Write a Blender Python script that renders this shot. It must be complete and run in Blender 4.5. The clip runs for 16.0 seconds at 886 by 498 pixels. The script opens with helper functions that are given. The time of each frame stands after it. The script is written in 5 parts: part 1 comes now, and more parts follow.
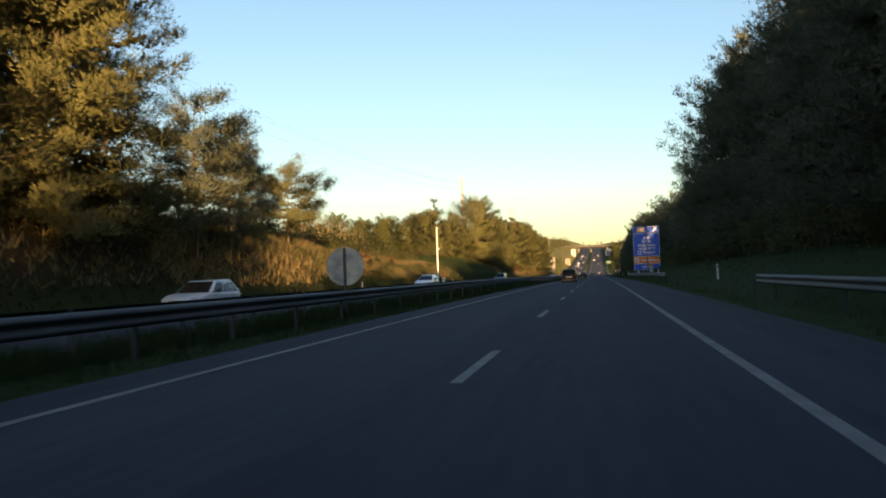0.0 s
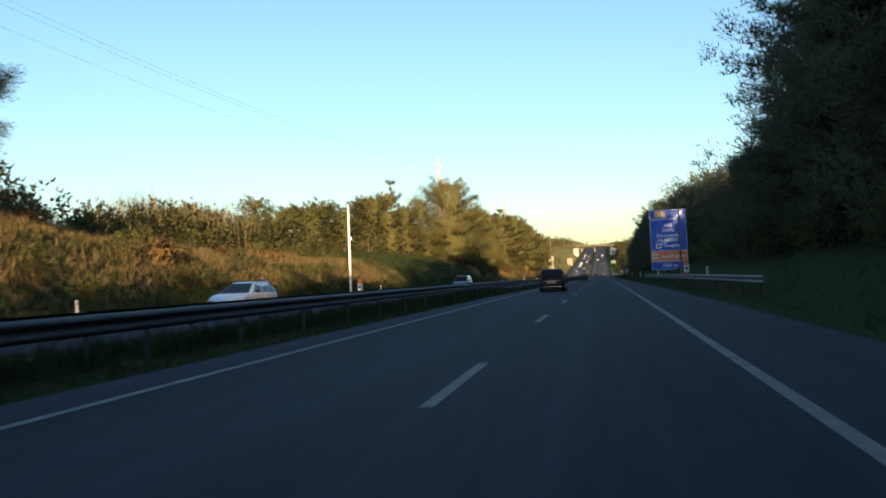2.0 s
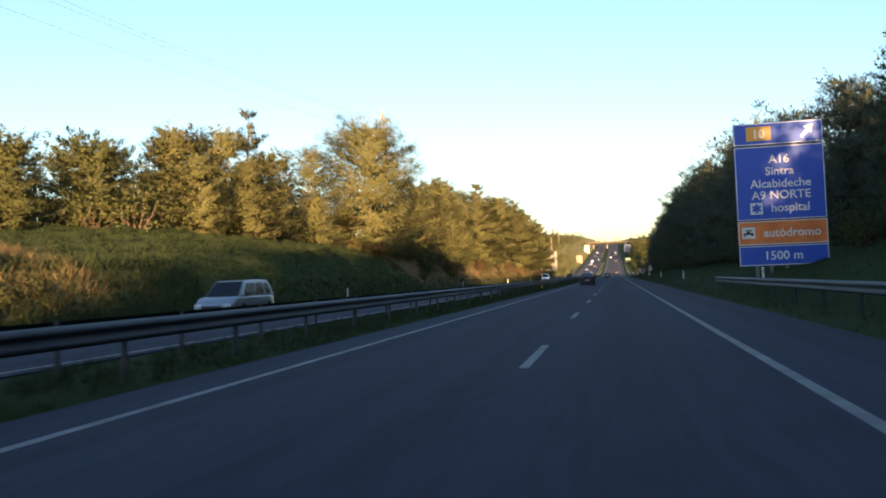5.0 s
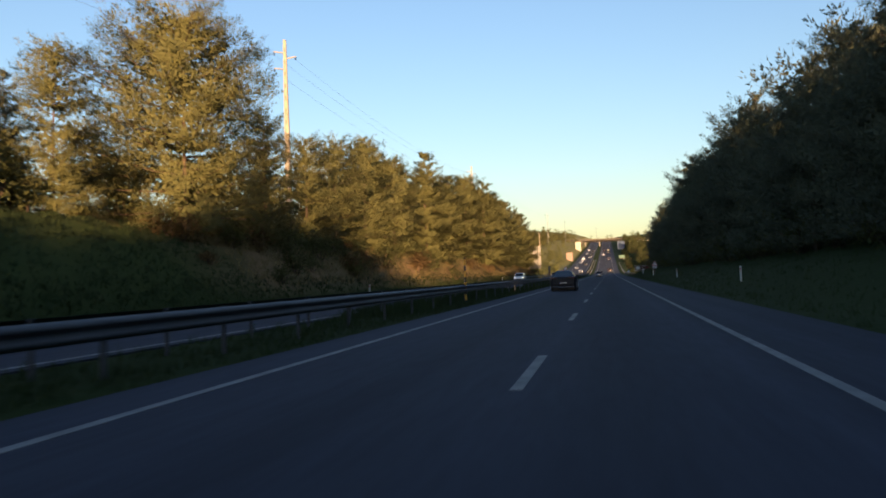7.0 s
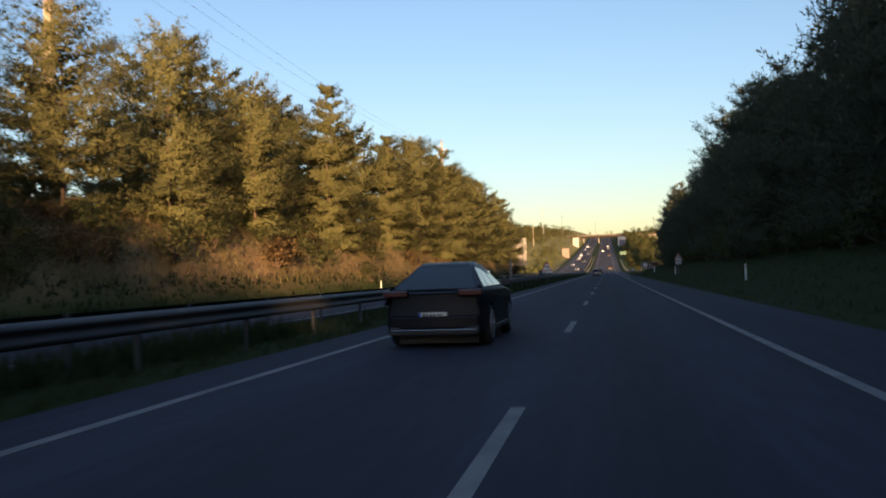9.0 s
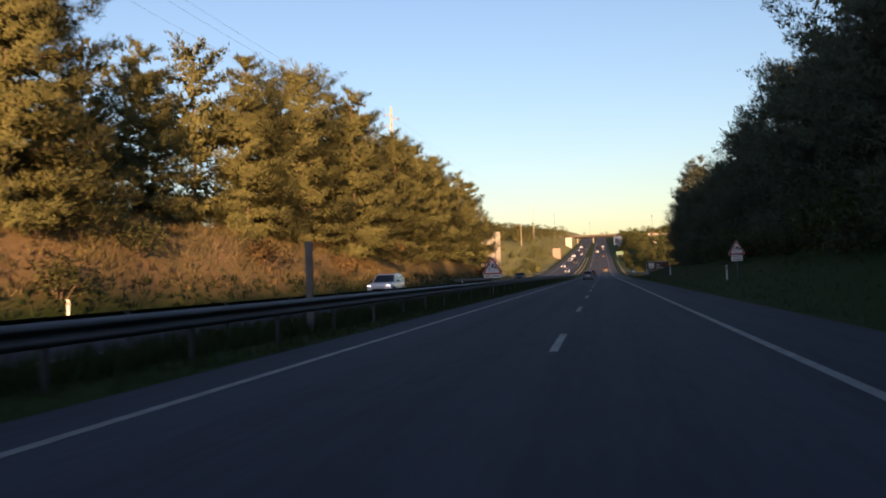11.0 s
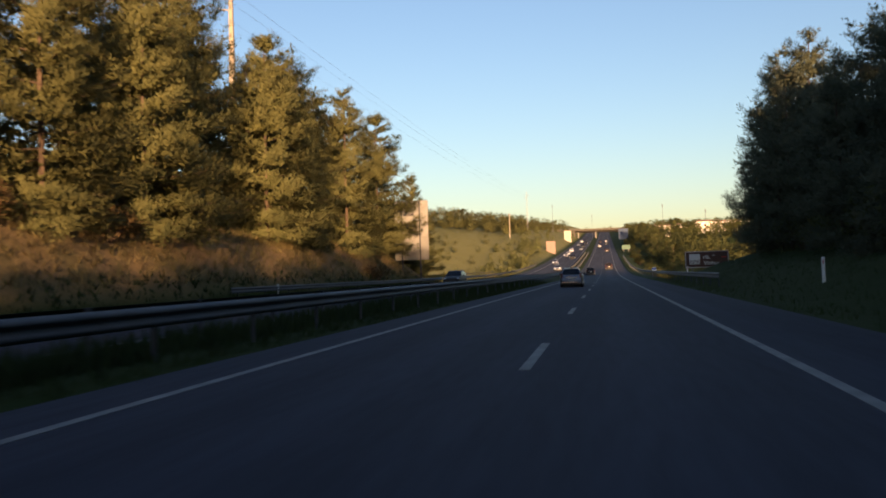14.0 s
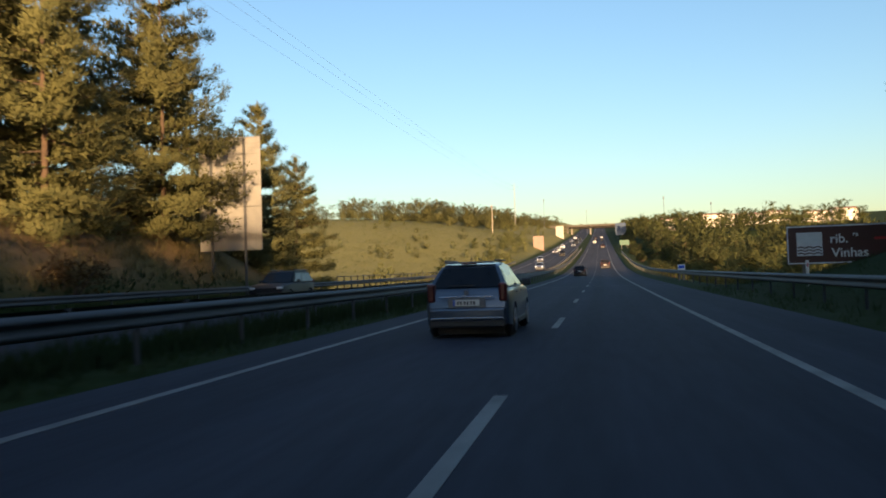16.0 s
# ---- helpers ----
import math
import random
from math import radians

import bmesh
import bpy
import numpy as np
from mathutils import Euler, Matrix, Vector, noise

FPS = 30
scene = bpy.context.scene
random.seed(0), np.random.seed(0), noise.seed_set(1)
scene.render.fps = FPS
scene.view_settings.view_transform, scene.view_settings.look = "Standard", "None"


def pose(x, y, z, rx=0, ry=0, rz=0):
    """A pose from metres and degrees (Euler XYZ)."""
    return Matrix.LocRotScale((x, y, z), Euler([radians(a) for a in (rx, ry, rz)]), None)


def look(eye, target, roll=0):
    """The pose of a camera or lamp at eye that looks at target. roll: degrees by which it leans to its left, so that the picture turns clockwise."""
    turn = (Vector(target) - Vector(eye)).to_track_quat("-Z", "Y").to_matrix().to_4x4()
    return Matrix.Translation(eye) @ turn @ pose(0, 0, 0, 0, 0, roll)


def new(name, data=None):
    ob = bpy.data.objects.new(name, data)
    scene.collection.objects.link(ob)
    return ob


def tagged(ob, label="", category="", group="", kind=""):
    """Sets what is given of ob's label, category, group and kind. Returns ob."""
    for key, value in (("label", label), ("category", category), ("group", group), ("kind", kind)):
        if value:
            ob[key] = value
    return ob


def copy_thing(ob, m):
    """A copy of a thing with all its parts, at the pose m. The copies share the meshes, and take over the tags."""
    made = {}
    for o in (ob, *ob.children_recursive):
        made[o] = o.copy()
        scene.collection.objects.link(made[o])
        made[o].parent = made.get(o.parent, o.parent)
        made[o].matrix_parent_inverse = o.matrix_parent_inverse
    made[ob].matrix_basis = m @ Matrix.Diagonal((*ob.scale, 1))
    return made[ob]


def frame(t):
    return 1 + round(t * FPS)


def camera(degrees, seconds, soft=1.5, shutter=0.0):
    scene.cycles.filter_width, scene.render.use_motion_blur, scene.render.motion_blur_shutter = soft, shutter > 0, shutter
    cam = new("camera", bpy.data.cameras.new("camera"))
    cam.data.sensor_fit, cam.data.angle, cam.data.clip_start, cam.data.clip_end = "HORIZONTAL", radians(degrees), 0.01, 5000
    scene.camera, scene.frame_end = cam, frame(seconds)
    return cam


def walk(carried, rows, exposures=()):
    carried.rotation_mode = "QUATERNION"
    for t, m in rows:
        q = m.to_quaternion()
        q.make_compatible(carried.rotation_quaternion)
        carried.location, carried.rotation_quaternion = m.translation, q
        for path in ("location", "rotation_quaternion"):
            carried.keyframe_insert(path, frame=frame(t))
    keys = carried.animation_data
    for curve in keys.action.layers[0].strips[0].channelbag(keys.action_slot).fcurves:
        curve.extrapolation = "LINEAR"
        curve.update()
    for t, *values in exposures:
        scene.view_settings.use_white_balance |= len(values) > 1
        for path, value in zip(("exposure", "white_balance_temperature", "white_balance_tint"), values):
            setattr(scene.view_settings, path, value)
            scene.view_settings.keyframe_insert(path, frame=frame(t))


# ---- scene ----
cam = camera(56.25, 16.0, soft=1.8, shutter=0.22)
# seconds, x, y, z, yaw, pitch, roll
ROWS = [
    (0.0, 1.940, 59.73, 1.960, 10.660, 2.461, 1.974),
    (0.5, 1.957, 70.02, 2.079, 10.733, 2.396, 1.814),
    (1.0, 2.027, 80.62, 2.178, 10.843, 2.519, 2.284),
    (1.5, 2.041, 91.62, 2.298, 10.952, 2.600, 2.359),
    (2.0, 1.998, 103.38, 2.426, 10.943, 2.550, 2.267),
    (2.5, 1.963, 114.50, 2.544, 10.990, 2.403, 2.117),
    (3.0, 1.902, 125.42, 2.662, 11.253, 2.279, 2.027),
    (5.5, 1.520, 179.87, 3.077, 11.820, 2.493, 2.209),
    (6.0, 1.396, 190.57, 3.102, 11.506, 2.150, 2.330),
    (6.5, 1.324, 201.74, 3.177, 11.359, 2.371, 2.186),
    (7.0, 1.318, 213.92, 3.247, 11.292, 2.339, 2.071),
    (7.5, 1.283, 225.54, 3.306, 11.223, 2.225, 1.974),
    (8.0, 1.236, 237.27, 3.380, 11.347, 2.178, 1.963),
    (10.5, 1.056, 296.32, 3.725, 10.977, 2.150, 1.919),
    (11.0, 1.095, 307.42, 3.788, 10.926, 2.306, 2.035),
    (11.5, 1.210, 319.27, 3.856, 10.927, 2.226, 2.230),
    (12.0, 1.273, 331.97, 3.933, 10.861, 2.241, 2.240),
    (12.5, 1.310, 344.05, 4.004, 10.845, 2.137, 1.900),
    (13.0, 1.368, 356.36, 4.102, 10.874, 2.200, 1.881),
    (13.5, 1.341, 367.83, 4.180, 11.027, 2.002, 1.464),
    (14.0, 1.340, 380.38, 4.264, 11.152, 2.082, 1.735),
    (14.5, 1.316, 392.79, 4.347, 11.139, 2.015, 1.434),
    (15.0, 1.265, 404.51, 4.421, 11.159, 2.143, 1.907),
    (15.5, 1.304, 417.31, 4.483, 11.045, 1.992, 1.596),
    (16.0, 1.303, 428.82, 4.538, 10.852, 2.003, 1.827),
]
EXPOSURES = [(0.0, 1.65, 7100, 18), (0.4, 1.42, 6500, 20), (0.9, 1.36, 6400, 20), (1.5, 1.58, 6250, 16), (2.5, 1.68, 6050, 13), (3.2, 1.72, 6050, 14), (5.3, 2.12, 6400, 20), (5.6, 2.0, 6350, 20), (5.85, 1.75, 6250, 20),
             (6.2, 1.57, 6350, 22), (7.0, 1.42, 6450, 23), (8.2, 1.42, 6500, 24), (10.5, 1.42, 6650, 29), (12.0, 1.37, 6850, 32), (13.2, 1.32, 6750, 27), (14.5, 1.3, 6650, 26), (15.4, 1.3, 6450, 21), (16.0, 1.42, 6200, 16)]
walk(cam, [(t, pose(x, y, z, 90 + pitch, roll, yaw)) for t, x, y, z, yaw, pitch, roll in ROWS], EXPOSURES)

# ---- sky and sun: low evening sun behind the pines on the near side ----
SUN_TO = Vector((0.31, -0.95, 0.0)).normalized()
SUN_ELEV = radians(6.9)
sun_dir = Vector((SUN_TO.x * math.cos(SUN_ELEV), SUN_TO.y * math.cos(SUN_ELEV), math.sin(SUN_ELEV)))

world = bpy.data.worlds.new("evening_sky")
scene.world = world
world.use_nodes = True
wn = world.node_tree.nodes
sky = wn.new("ShaderNodeTexSky")
sky.sky_type = "NISHITA"
sky.sun_disc = False
sky.sun_elevation = SUN_ELEV
sky.sun_rotation = math.atan2(SUN_TO.x, SUN_TO.y)
sky.air_density, sky.dust_density, sky.ozone_density = 1.25, 0.6, 2.8
wn["Background"].inputs["Strength"].default_value = 0.105
world.node_tree.links.new(sky.outputs["Color"], wn["Background"].inputs["Color"])

lamp = bpy.data.lights.new("sun", "SUN")
lamp.energy, lamp.angle, lamp.color = 6.0, radians(0.6), (1.0, 0.64, 0.29)
sun = new("sun", lamp)
sun.matrix_world = look(sun_dir * 400, (0, 0, 0))


# ---- materials ----
def links(m):
    m.use_nodes = True
    return m.node_tree.nodes, m.node_tree.links


def material(name, col, rough=0.8, metal=0.0, col2=None, scale=4.0, fine=0.0, bump=0.0, vary=0.0, island=0.0,
             coat=0.0, glow=0.0, trans=0.0, world_space=True, stretch=(1, 1, 1), spec=0.5):
    """A surface with a coarse mix of two colours, a fine grain, relief, and a difference from thing to thing."""
    m = bpy.data.materials.new(name)
    nodes, link = links(m)
    b = nodes["Principled BSDF"]
    b.inputs["Roughness"].default_value, b.inputs["Metallic"].default_value = rough, metal
    b.inputs["Coat Weight"].default_value = coat
    b.inputs["Specular IOR Level"].default_value = spec
    if glow:
        b.inputs["Emission Color"].default_value = (*col, 1)
        b.inputs["Emission Strength"].default_value = glow
    geo = nodes.new("ShaderNodeNewGeometry")
    tex = nodes.new("ShaderNodeTexCoord")
    mapping = nodes.new("ShaderNodeMapping")
    mapping.inputs["Scale"].default_value = stretch
    link.new(geo.outputs["Position"] if world_space else tex.outputs["Object"], mapping.inputs["Vector"])
    coarse = nodes.new("ShaderNodeTexNoise")
    coarse.inputs["Scale"].default_value, coarse.inputs["Detail"].default_value = scale, 5
    link.new(mapping.outputs["Vector"], coarse.inputs["Vector"])
    ramp = nodes.new("ShaderNodeValToRGB")
    ramp.color_ramp.elements[0].position, ramp.color_ramp.elements[1].position = 0.35, 0.68
    ramp.color_ramp.elements[0].color = (*col, 1)
    ramp.color_ramp.elements[1].color = (*(col2 or tuple(0.8 * c for c in col)), 1)
    link.new(coarse.outputs["Fac"], ramp.inputs["Fac"])
    out = ramp.outputs["Color"]
    hsv = nodes.new("ShaderNodeHueSaturation")
    link.new(out, hsv.inputs["Color"])
    value = None
    if vary or island:
        info = nodes.new("ShaderNodeObjectInfo")
        rng = nodes.new("ShaderNodeMapRange")
        rng.inputs["To Min"].default_value, rng.inputs["To Max"].default_value = 1 - vary, 1 + vary
        link.new(info.outputs["Random"], rng.inputs["Value"])
        value = rng.outputs["Result"]
        if island:
            rng2 = nodes.new("ShaderNodeMapRange")
            rng2.inputs["To Min"].default_value, rng2.inputs["To Max"].default_value = 1 - island, 1 + island
            link.new(geo.outputs["Random Per Island"], rng2.inputs["Value"])
            mul = nodes.new("ShaderNodeMath")
            mul.operation = "MULTIPLY"
            link.new(value, mul.inputs[0])
            link.new(rng2.outputs["Result"], mul.inputs[1])
            value = mul.outputs["Value"]
    if fine:
        grain = nodes.new("ShaderNodeTexNoise")
        grain.inputs["Scale"].default_value, grain.inputs["Detail"].default_value = scale * 18, 3
        link.new(mapping.outputs["Vector"], grain.inputs["Vector"])
        rng3 = nodes.new("ShaderNodeMapRange")
        rng3.inputs["To Min"].default_value, rng3.inputs["To Max"].default_value = 1 - fine, 1 + fine
        link.new(grain.outputs["Fac"], rng3.inputs["Value"])
        if value:
            mul2 = nodes.new("ShaderNodeMath")
            mul2.operation = "MULTIPLY"
            link.new(value, mul2.inputs[0])
            link.new(rng3.outputs["Result"], mul2.inputs[1])
            value = mul2.outputs["Value"]
        else:
            value = rng3.outputs["Result"]
        if bump:
            bm_ = nodes.new("ShaderNodeBump")
            bm_.inputs["Strength"].default_value = bump
            bm_.inputs["Distance"].default_value = 0.02
            link.new(grain.outputs["Fac"], bm_.inputs["Height"])
            link.new(bm_.outputs["Normal"], b.inputs["Normal"])
    if value:
        link.new(value, hsv.inputs["Value"])
    link.new(hsv.outputs["Color"], b.inputs["Base Color"])
    if trans:
        tr = nodes.new("ShaderNodeBsdfTranslucent")
        link.new(hsv.outputs["Color"], tr.inputs["Color"])
        mix = nodes.new("ShaderNodeMixShader")
        mix.inputs["Fac"].default_value = trans
        link.new(b.outputs["BSDF"], mix.inputs[1])
        link.new(tr.outputs["BSDF"], mix.inputs[2])
        link.new(mix.outputs["Shader"], nodes["Material Output"].inputs["Surface"])
    return m


ASPHALT = material("asphalt", (0.0285, 0.0325, 0.0470), 0.95, col2=(0.0380, 0.0420, 0.0565), scale=0.35, fine=0.25, bump=0.25, stretch=(1, 0.12, 1), spec=0.16)


def add_wheel_tracks(m):
    """Long bands worn lighter and darker along the lanes."""
    nodes, link = links(m)
    sock = nodes["Principled BSDF"].inputs["Base Color"]
    src = sock.links[0].from_socket
    geo = nodes.new("ShaderNodeNewGeometry")
    mapping = nodes.new("ShaderNodeMapping")
    mapping.inputs["Scale"].default_value = (0.75, 0.006, 0.0)
    link.new(geo.outputs["Position"], mapping.inputs["Vector"])
    band = nodes.new("ShaderNodeTexNoise")
    band.inputs["Scale"].default_value, band.inputs["Detail"].default_value = 1.0, 4
    link.new(mapping.outputs["Vector"], band.inputs["Vector"])
    rng_ = nodes.new("ShaderNodeMapRange")
    rng_.inputs["From Min"].default_value, rng_.inputs["From Max"].default_value = 0.3, 0.7
    rng_.inputs["To Min"].default_value, rng_.inputs["To Max"].default_value = 0.78, 1.24
    link.new(band.outputs["Fac"], rng_.inputs["Value"])
    hsv = nodes.new("ShaderNodeHueSaturation")
    link.new(src, hsv.inputs["Color"])
    link.new(rng_.outputs["Result"], hsv.inputs["Value"])
    link.new(hsv.outputs["Color"], sock)


add_wheel_tracks(ASPHALT)
PAINT = material("road_paint", (0.185, 0.185, 0.180), 0.8, col2=(0.11, 0.112, 0.112), scale=1.6, fine=0.2)
GRASS = material("verge_grass", (0.026, 0.044, 0.011), 0.9, col2=(0.036, 0.050, 0.016), scale=0.4, island=0.2, trans=0.25, spec=0.2)
VERGE = material("rough_verge_grass", (0.036, 0.058, 0.018), 0.9, col2=(0.048, 0.064, 0.022), scale=0.4, island=0.2, trans=0.25, spec=0.2)
DRY = material("dry_grass", (0.275, 0.201, 0.090), 0.9, col2=(0.152, 0.136, 0.051), scale=0.5, island=0.35, trans=0.3, spec=0.2)
REED = material("reed", (0.34, 0.26, 0.12), 0.9, col2=(0.24, 0.20, 0.09), scale=0.5, island=0.3, trans=0.3, spec=0.2)
NEEDLE = material("pine_needles", (0.134, 0.130, 0.050), 0.85, col2=(0.100, 0.103, 0.040), scale=0.9, vary=0.14, island=0.10, trans=0.28, spec=0.15)
# Needles for shaded pines: bluish skylight and a haze lift put into the colour.
NEEDLE_SHADE = material("shade_pine_needles", (0.128, 0.142, 0.092), 0.85, col2=(0.108, 0.120, 0.080), scale=0.5, vary=0.15, island=0.06, trans=0.35, spec=0.04)
LEAF = material("shrub_leaves", (0.126, 0.132, 0.048), 0.75, col2=(0.088, 0.098, 0.036), scale=0.5, vary=0.18, island=0.1, trans=0.42, spec=0.15)
SCRUB = material("hill_scrub_leaves", (0.185, 0.188, 0.072), 0.85, col2=(0.130, 0.138, 0.054), scale=0.12, vary=0.15, island=0.1, trans=0.35, spec=0.1)
LEAF_BROWN = material("brown_shrub_leaves", (0.20, 0.128, 0.060), 0.85, col2=(0.125, 0.092, 0.038), scale=0.5, vary=0.25, island=0.25, trans=0.35, spec=0.15)
LEAF_GREY = material("eucalyptus_leaves", (0.13, 0.13, 0.07), 0.65, col2=(0.09, 0.10, 0.05), scale=0.5, vary=0.15, island=0.35, trans=0.25, spec=0.3)
BARK = material("pine_bark", (0.11, 0.070, 0.043), 0.95, col2=(0.055, 0.038, 0.027), scale=3, fine=0.4, bump=0.7, world_space=False, stretch=(1, 1, 0.3))
GALV = material("galvanised_steel", (0.066, 0.069, 0.074), 0.7, 0.2, col2=(0.043, 0.044, 0.048), scale=1.2, fine=0.15, stretch=(1, 0.3, 1))
POSTSTEEL = material("post_steel", (0.17, 0.175, 0.18), 0.6, 0.5, col2=(0.12, 0.12, 0.12), scale=3, fine=0.15)
CONCRETE = material("concrete", (0.20, 0.18, 0.155), 0.9, col2=(0.15, 0.137, 0.12), scale=0.4, fine=0.2, bump=0.2)
# Concrete with the shade below the overpass deck put into its colour.
SHADED_CONCRETE = material("shaded_concrete", (0.035, 0.032, 0.030), 0.95, col2=(0.025, 0.023, 0.022), scale=0.4, fine=0.2, spec=0.1)
# Half as bright as the plain concrete, for deck, parapets and abutments.
DARK_CONCRETE = material("dark_concrete", (0.105, 0.095, 0.080), 0.95, col2=(0.075, 0.068, 0.058), scale=0.3, fine=0.25, bump=0.2, spec=0.1)
POLE_CONCRETE = material("pole_concrete", (0.34, 0.285, 0.22), 0.9, col2=(0.27, 0.23, 0.185), scale=1.0, fine=0.15)
WHITE = material("white_paint", (0.78, 0.78, 0.76), 0.5, col2=(0.66, 0.66, 0.63), scale=2.5, fine=0.06)
BOARD_GREY = material("weathered_board", (0.36, 0.34, 0.31), 0.7, col2=(0.30, 0.28, 0.25), scale=0.6, fine=0.08)
BOARD_PINK = material("pinkish_board", (0.25, 0.17, 0.14), 0.8, col2=(0.20, 0.14, 0.12), scale=0.6, fine=0.08)
# A darker, duller blue than the near sign's.
BOARD_BLUE = material("dark_blue_board", (0.022, 0.045, 0.10), 0.7, col2=(0.03, 0.055, 0.11), scale=0.6, fine=0.08)
BLUE = material("sign_blue", (0.014, 0.085, 0.50), 0.5, col2=(0.014, 0.08, 0.46), scale=1.0, fine=0.05)
ORANGE = material("sign_orange", (0.85, 0.24, 0.06), 0.4, col2=(0.65, 0.15, 0.03), scale=1.0, fine=0.05)
YELLOW = material("sign_amber", (0.72, 0.36, 0.03), 0.4, col2=(0.66, 0.32, 0.03), scale=1.0, fine=0.05)
BROWN = material("sign_brown", (0.075, 0.022, 0.018), 0.45, col2=(0.06, 0.02, 0.016), scale=1.0, fine=0.05)
RED = material("sign_red", (0.52, 0.03, 0.03), 0.4, col2=(0.45, 0.03, 0.03), scale=1.5)
BLACK = material("black_paint", (0.015, 0.015, 0.016), 0.5, col2=(0.02, 0.02, 0.02), scale=2)
GREEN_SIGN = material("sign_green", (0.010, 0.075, 0.045), 0.5, col2=(0.010, 0.065, 0.04), scale=1)
# Cloudy patches of a light and a darker bluish grey.
DISC_BACK = material("mottled_disc", (0.52, 0.52, 0.46), 0.6, 0.1, col2=(0.17, 0.20, 0.21), scale=1.7, fine=0.25)
SIGN_BACK = material("sign_back", (0.23, 0.222, 0.205), 0.7, 0.1, col2=(0.165, 0.16, 0.15), scale=0.8, fine=0.08)
GLASS = material("dark_car_glass", (0.008, 0.010, 0.014), 0.08, spec=0.3, col2=(0.014, 0.015, 0.017))
TYRE = material("tyre_rubber", (0.018, 0.018, 0.018), 0.85, col2=(0.025, 0.025, 0.025), scale=8)
RIM = material("alloy_rim", (0.42, 0.43, 0.45), 0.35, 0.85, col2=(0.35, 0.36, 0.38), scale=4)
CHROME = material("chrome", (0.72, 0.73, 0.75), 0.15, 1.0)
TAIL = material("tail_lamp", (0.075, 0.006, 0.007), 0.3, coat=0.4, col2=(0.06, 0.005, 0.006))
HEAD = material("headlamp_glow", (1.0, 0.93, 0.82), 0.2, glow=0.8)
HEAD_OFF = material("headlamp_glass", (0.55, 0.57, 0.6), 0.12, coat=0.5)
PLATE = material("number_plate", (0.66, 0.66, 0.6), 0.5)
PLASTIC = material("black_plastic", (0.022, 0.023, 0.025), 0.6, col2=(0.03, 0.03, 0.03), scale=6)
CAR_SILVER = material("silver_blue_car_paint", (0.070, 0.094, 0.128), 0.32, 0.5, coat=0.5, col2=(0.080, 0.106, 0.145), scale=2, world_space=False)
CAR_BLACK = material("black_car_paint", (0.006, 0.007, 0.011), 0.45, 0.0, coat=0.0, spec=0.2, col2=(0.007, 0.008, 0.012), scale=2, world_space=False)
CAR_MAROON = material("maroon_car_paint", (0.018, 0.007, 0.010), 0.45, 0.0, coat=0.0, spec=0.2, col2=(0.018, 0.008, 0.010), scale=2, world_space=False)
CAR_WHITE = material("white_car_paint", (0.66, 0.67, 0.70), 0.3, coat=0.7, col2=(0.60, 0.61, 0.64), scale=2, world_space=False)
CAR_GREY = material("grey_car_paint", (0.22, 0.23, 0.25), 0.3, 0.5, coat=0.7, col2=(0.2, 0.21, 0.23), scale=2, world_space=False)
ROOF_TILE = material("terracotta_roof", (0.27, 0.14, 0.09), 0.9, col2=(0.22, 0.12, 0.08), scale=1.5, fine=0.2)
RENDER_WALL = material("pale_house_render", (0.70, 0.64, 0.55), 0.9, col2=(0.60, 0.55, 0.47), scale=0.5, fine=0.08)
WIRE = material("power_cable", (0.10, 0.10, 0.10), 0.6, 0.3)


# ---- mesh helpers ----
def mesh_from(name, verts, faces, mat, smooth=False):
    me = bpy.data.meshes.new(name)
    me.from_pydata([tuple(map(float, v)) for v in verts], [], faces)
    me.materials.append(mat)
    if smooth:
        me.shade_smooth()
    me.update()
    return me


def mesh_arrays(name, verts, faces, mat, normals=None):
    """A mesh from an array of points and one of triangles or quads; normals round off the shading of foliage."""
    me = bpy.data.meshes.new(name)
    k = faces.shape[1]
    me.vertices.add(len(verts))
    me.vertices.foreach_set("co", verts.astype(np.float32).ravel())
    me.loops.add(faces.size)
    me.loops.foreach_set("vertex_index", faces.astype(np.int32).ravel())
    me.polygons.add(len(faces))
    me.polygons.foreach_set("loop_start", np.arange(len(faces), dtype=np.int32) * k)
    me.materials.append(mat)
    me.update(calc_edges=True)
    if normals is not None:
        me.shade_smooth()
        me.normals_split_custom_set_from_vertices(normals.astype(np.float32).tolist())
    return me


def part(name, bm, mat, parent, label="", smooth=False):
    """Links a bmesh (or a finished mesh) as one object under a thing or a part."""
    if isinstance(bm, bpy.types.Mesh):
        me = bm
    else:
        me = bpy.data.meshes.new(name)
        bm.to_mesh(me)
        bm.free()
        me.materials.append(mat)
        if smooth:
            me.shade_smooth()
    ob = new(name, me)
    ob.parent = parent
    if label:
        tagged(ob, label)
    return ob


def thing(name, m, label, category, group="", kind=""):
    ob = new(name)
    ob.matrix_basis = m
    return tagged(ob, label, category, group, kind)


def box(bm, cx, cy, cz, sx, sy, sz, bevel=0.0, rot=None):
    r = bmesh.ops.create_cube(bm, size=1.0)
    m = Matrix.Translation((cx, cy, cz)) @ (rot or Matrix.Identity(4)) @ Matrix.Diagonal((sx, sy, sz, 1))
    bmesh.ops.transform(bm, matrix=m, verts=r["verts"])
    if bevel:
        edges = list({e for v in r["verts"] for e in v.link_edges})
        bmesh.ops.bevel(bm, geom=edges, offset=bevel, segments=2, affect="EDGES", profile=0.5)
    return bm


def boxm(cx, cy, cz, sx, sy, sz, bevel=0.0):
    return box(bmesh.new(), cx, cy, cz, sx, sy, sz, bevel)


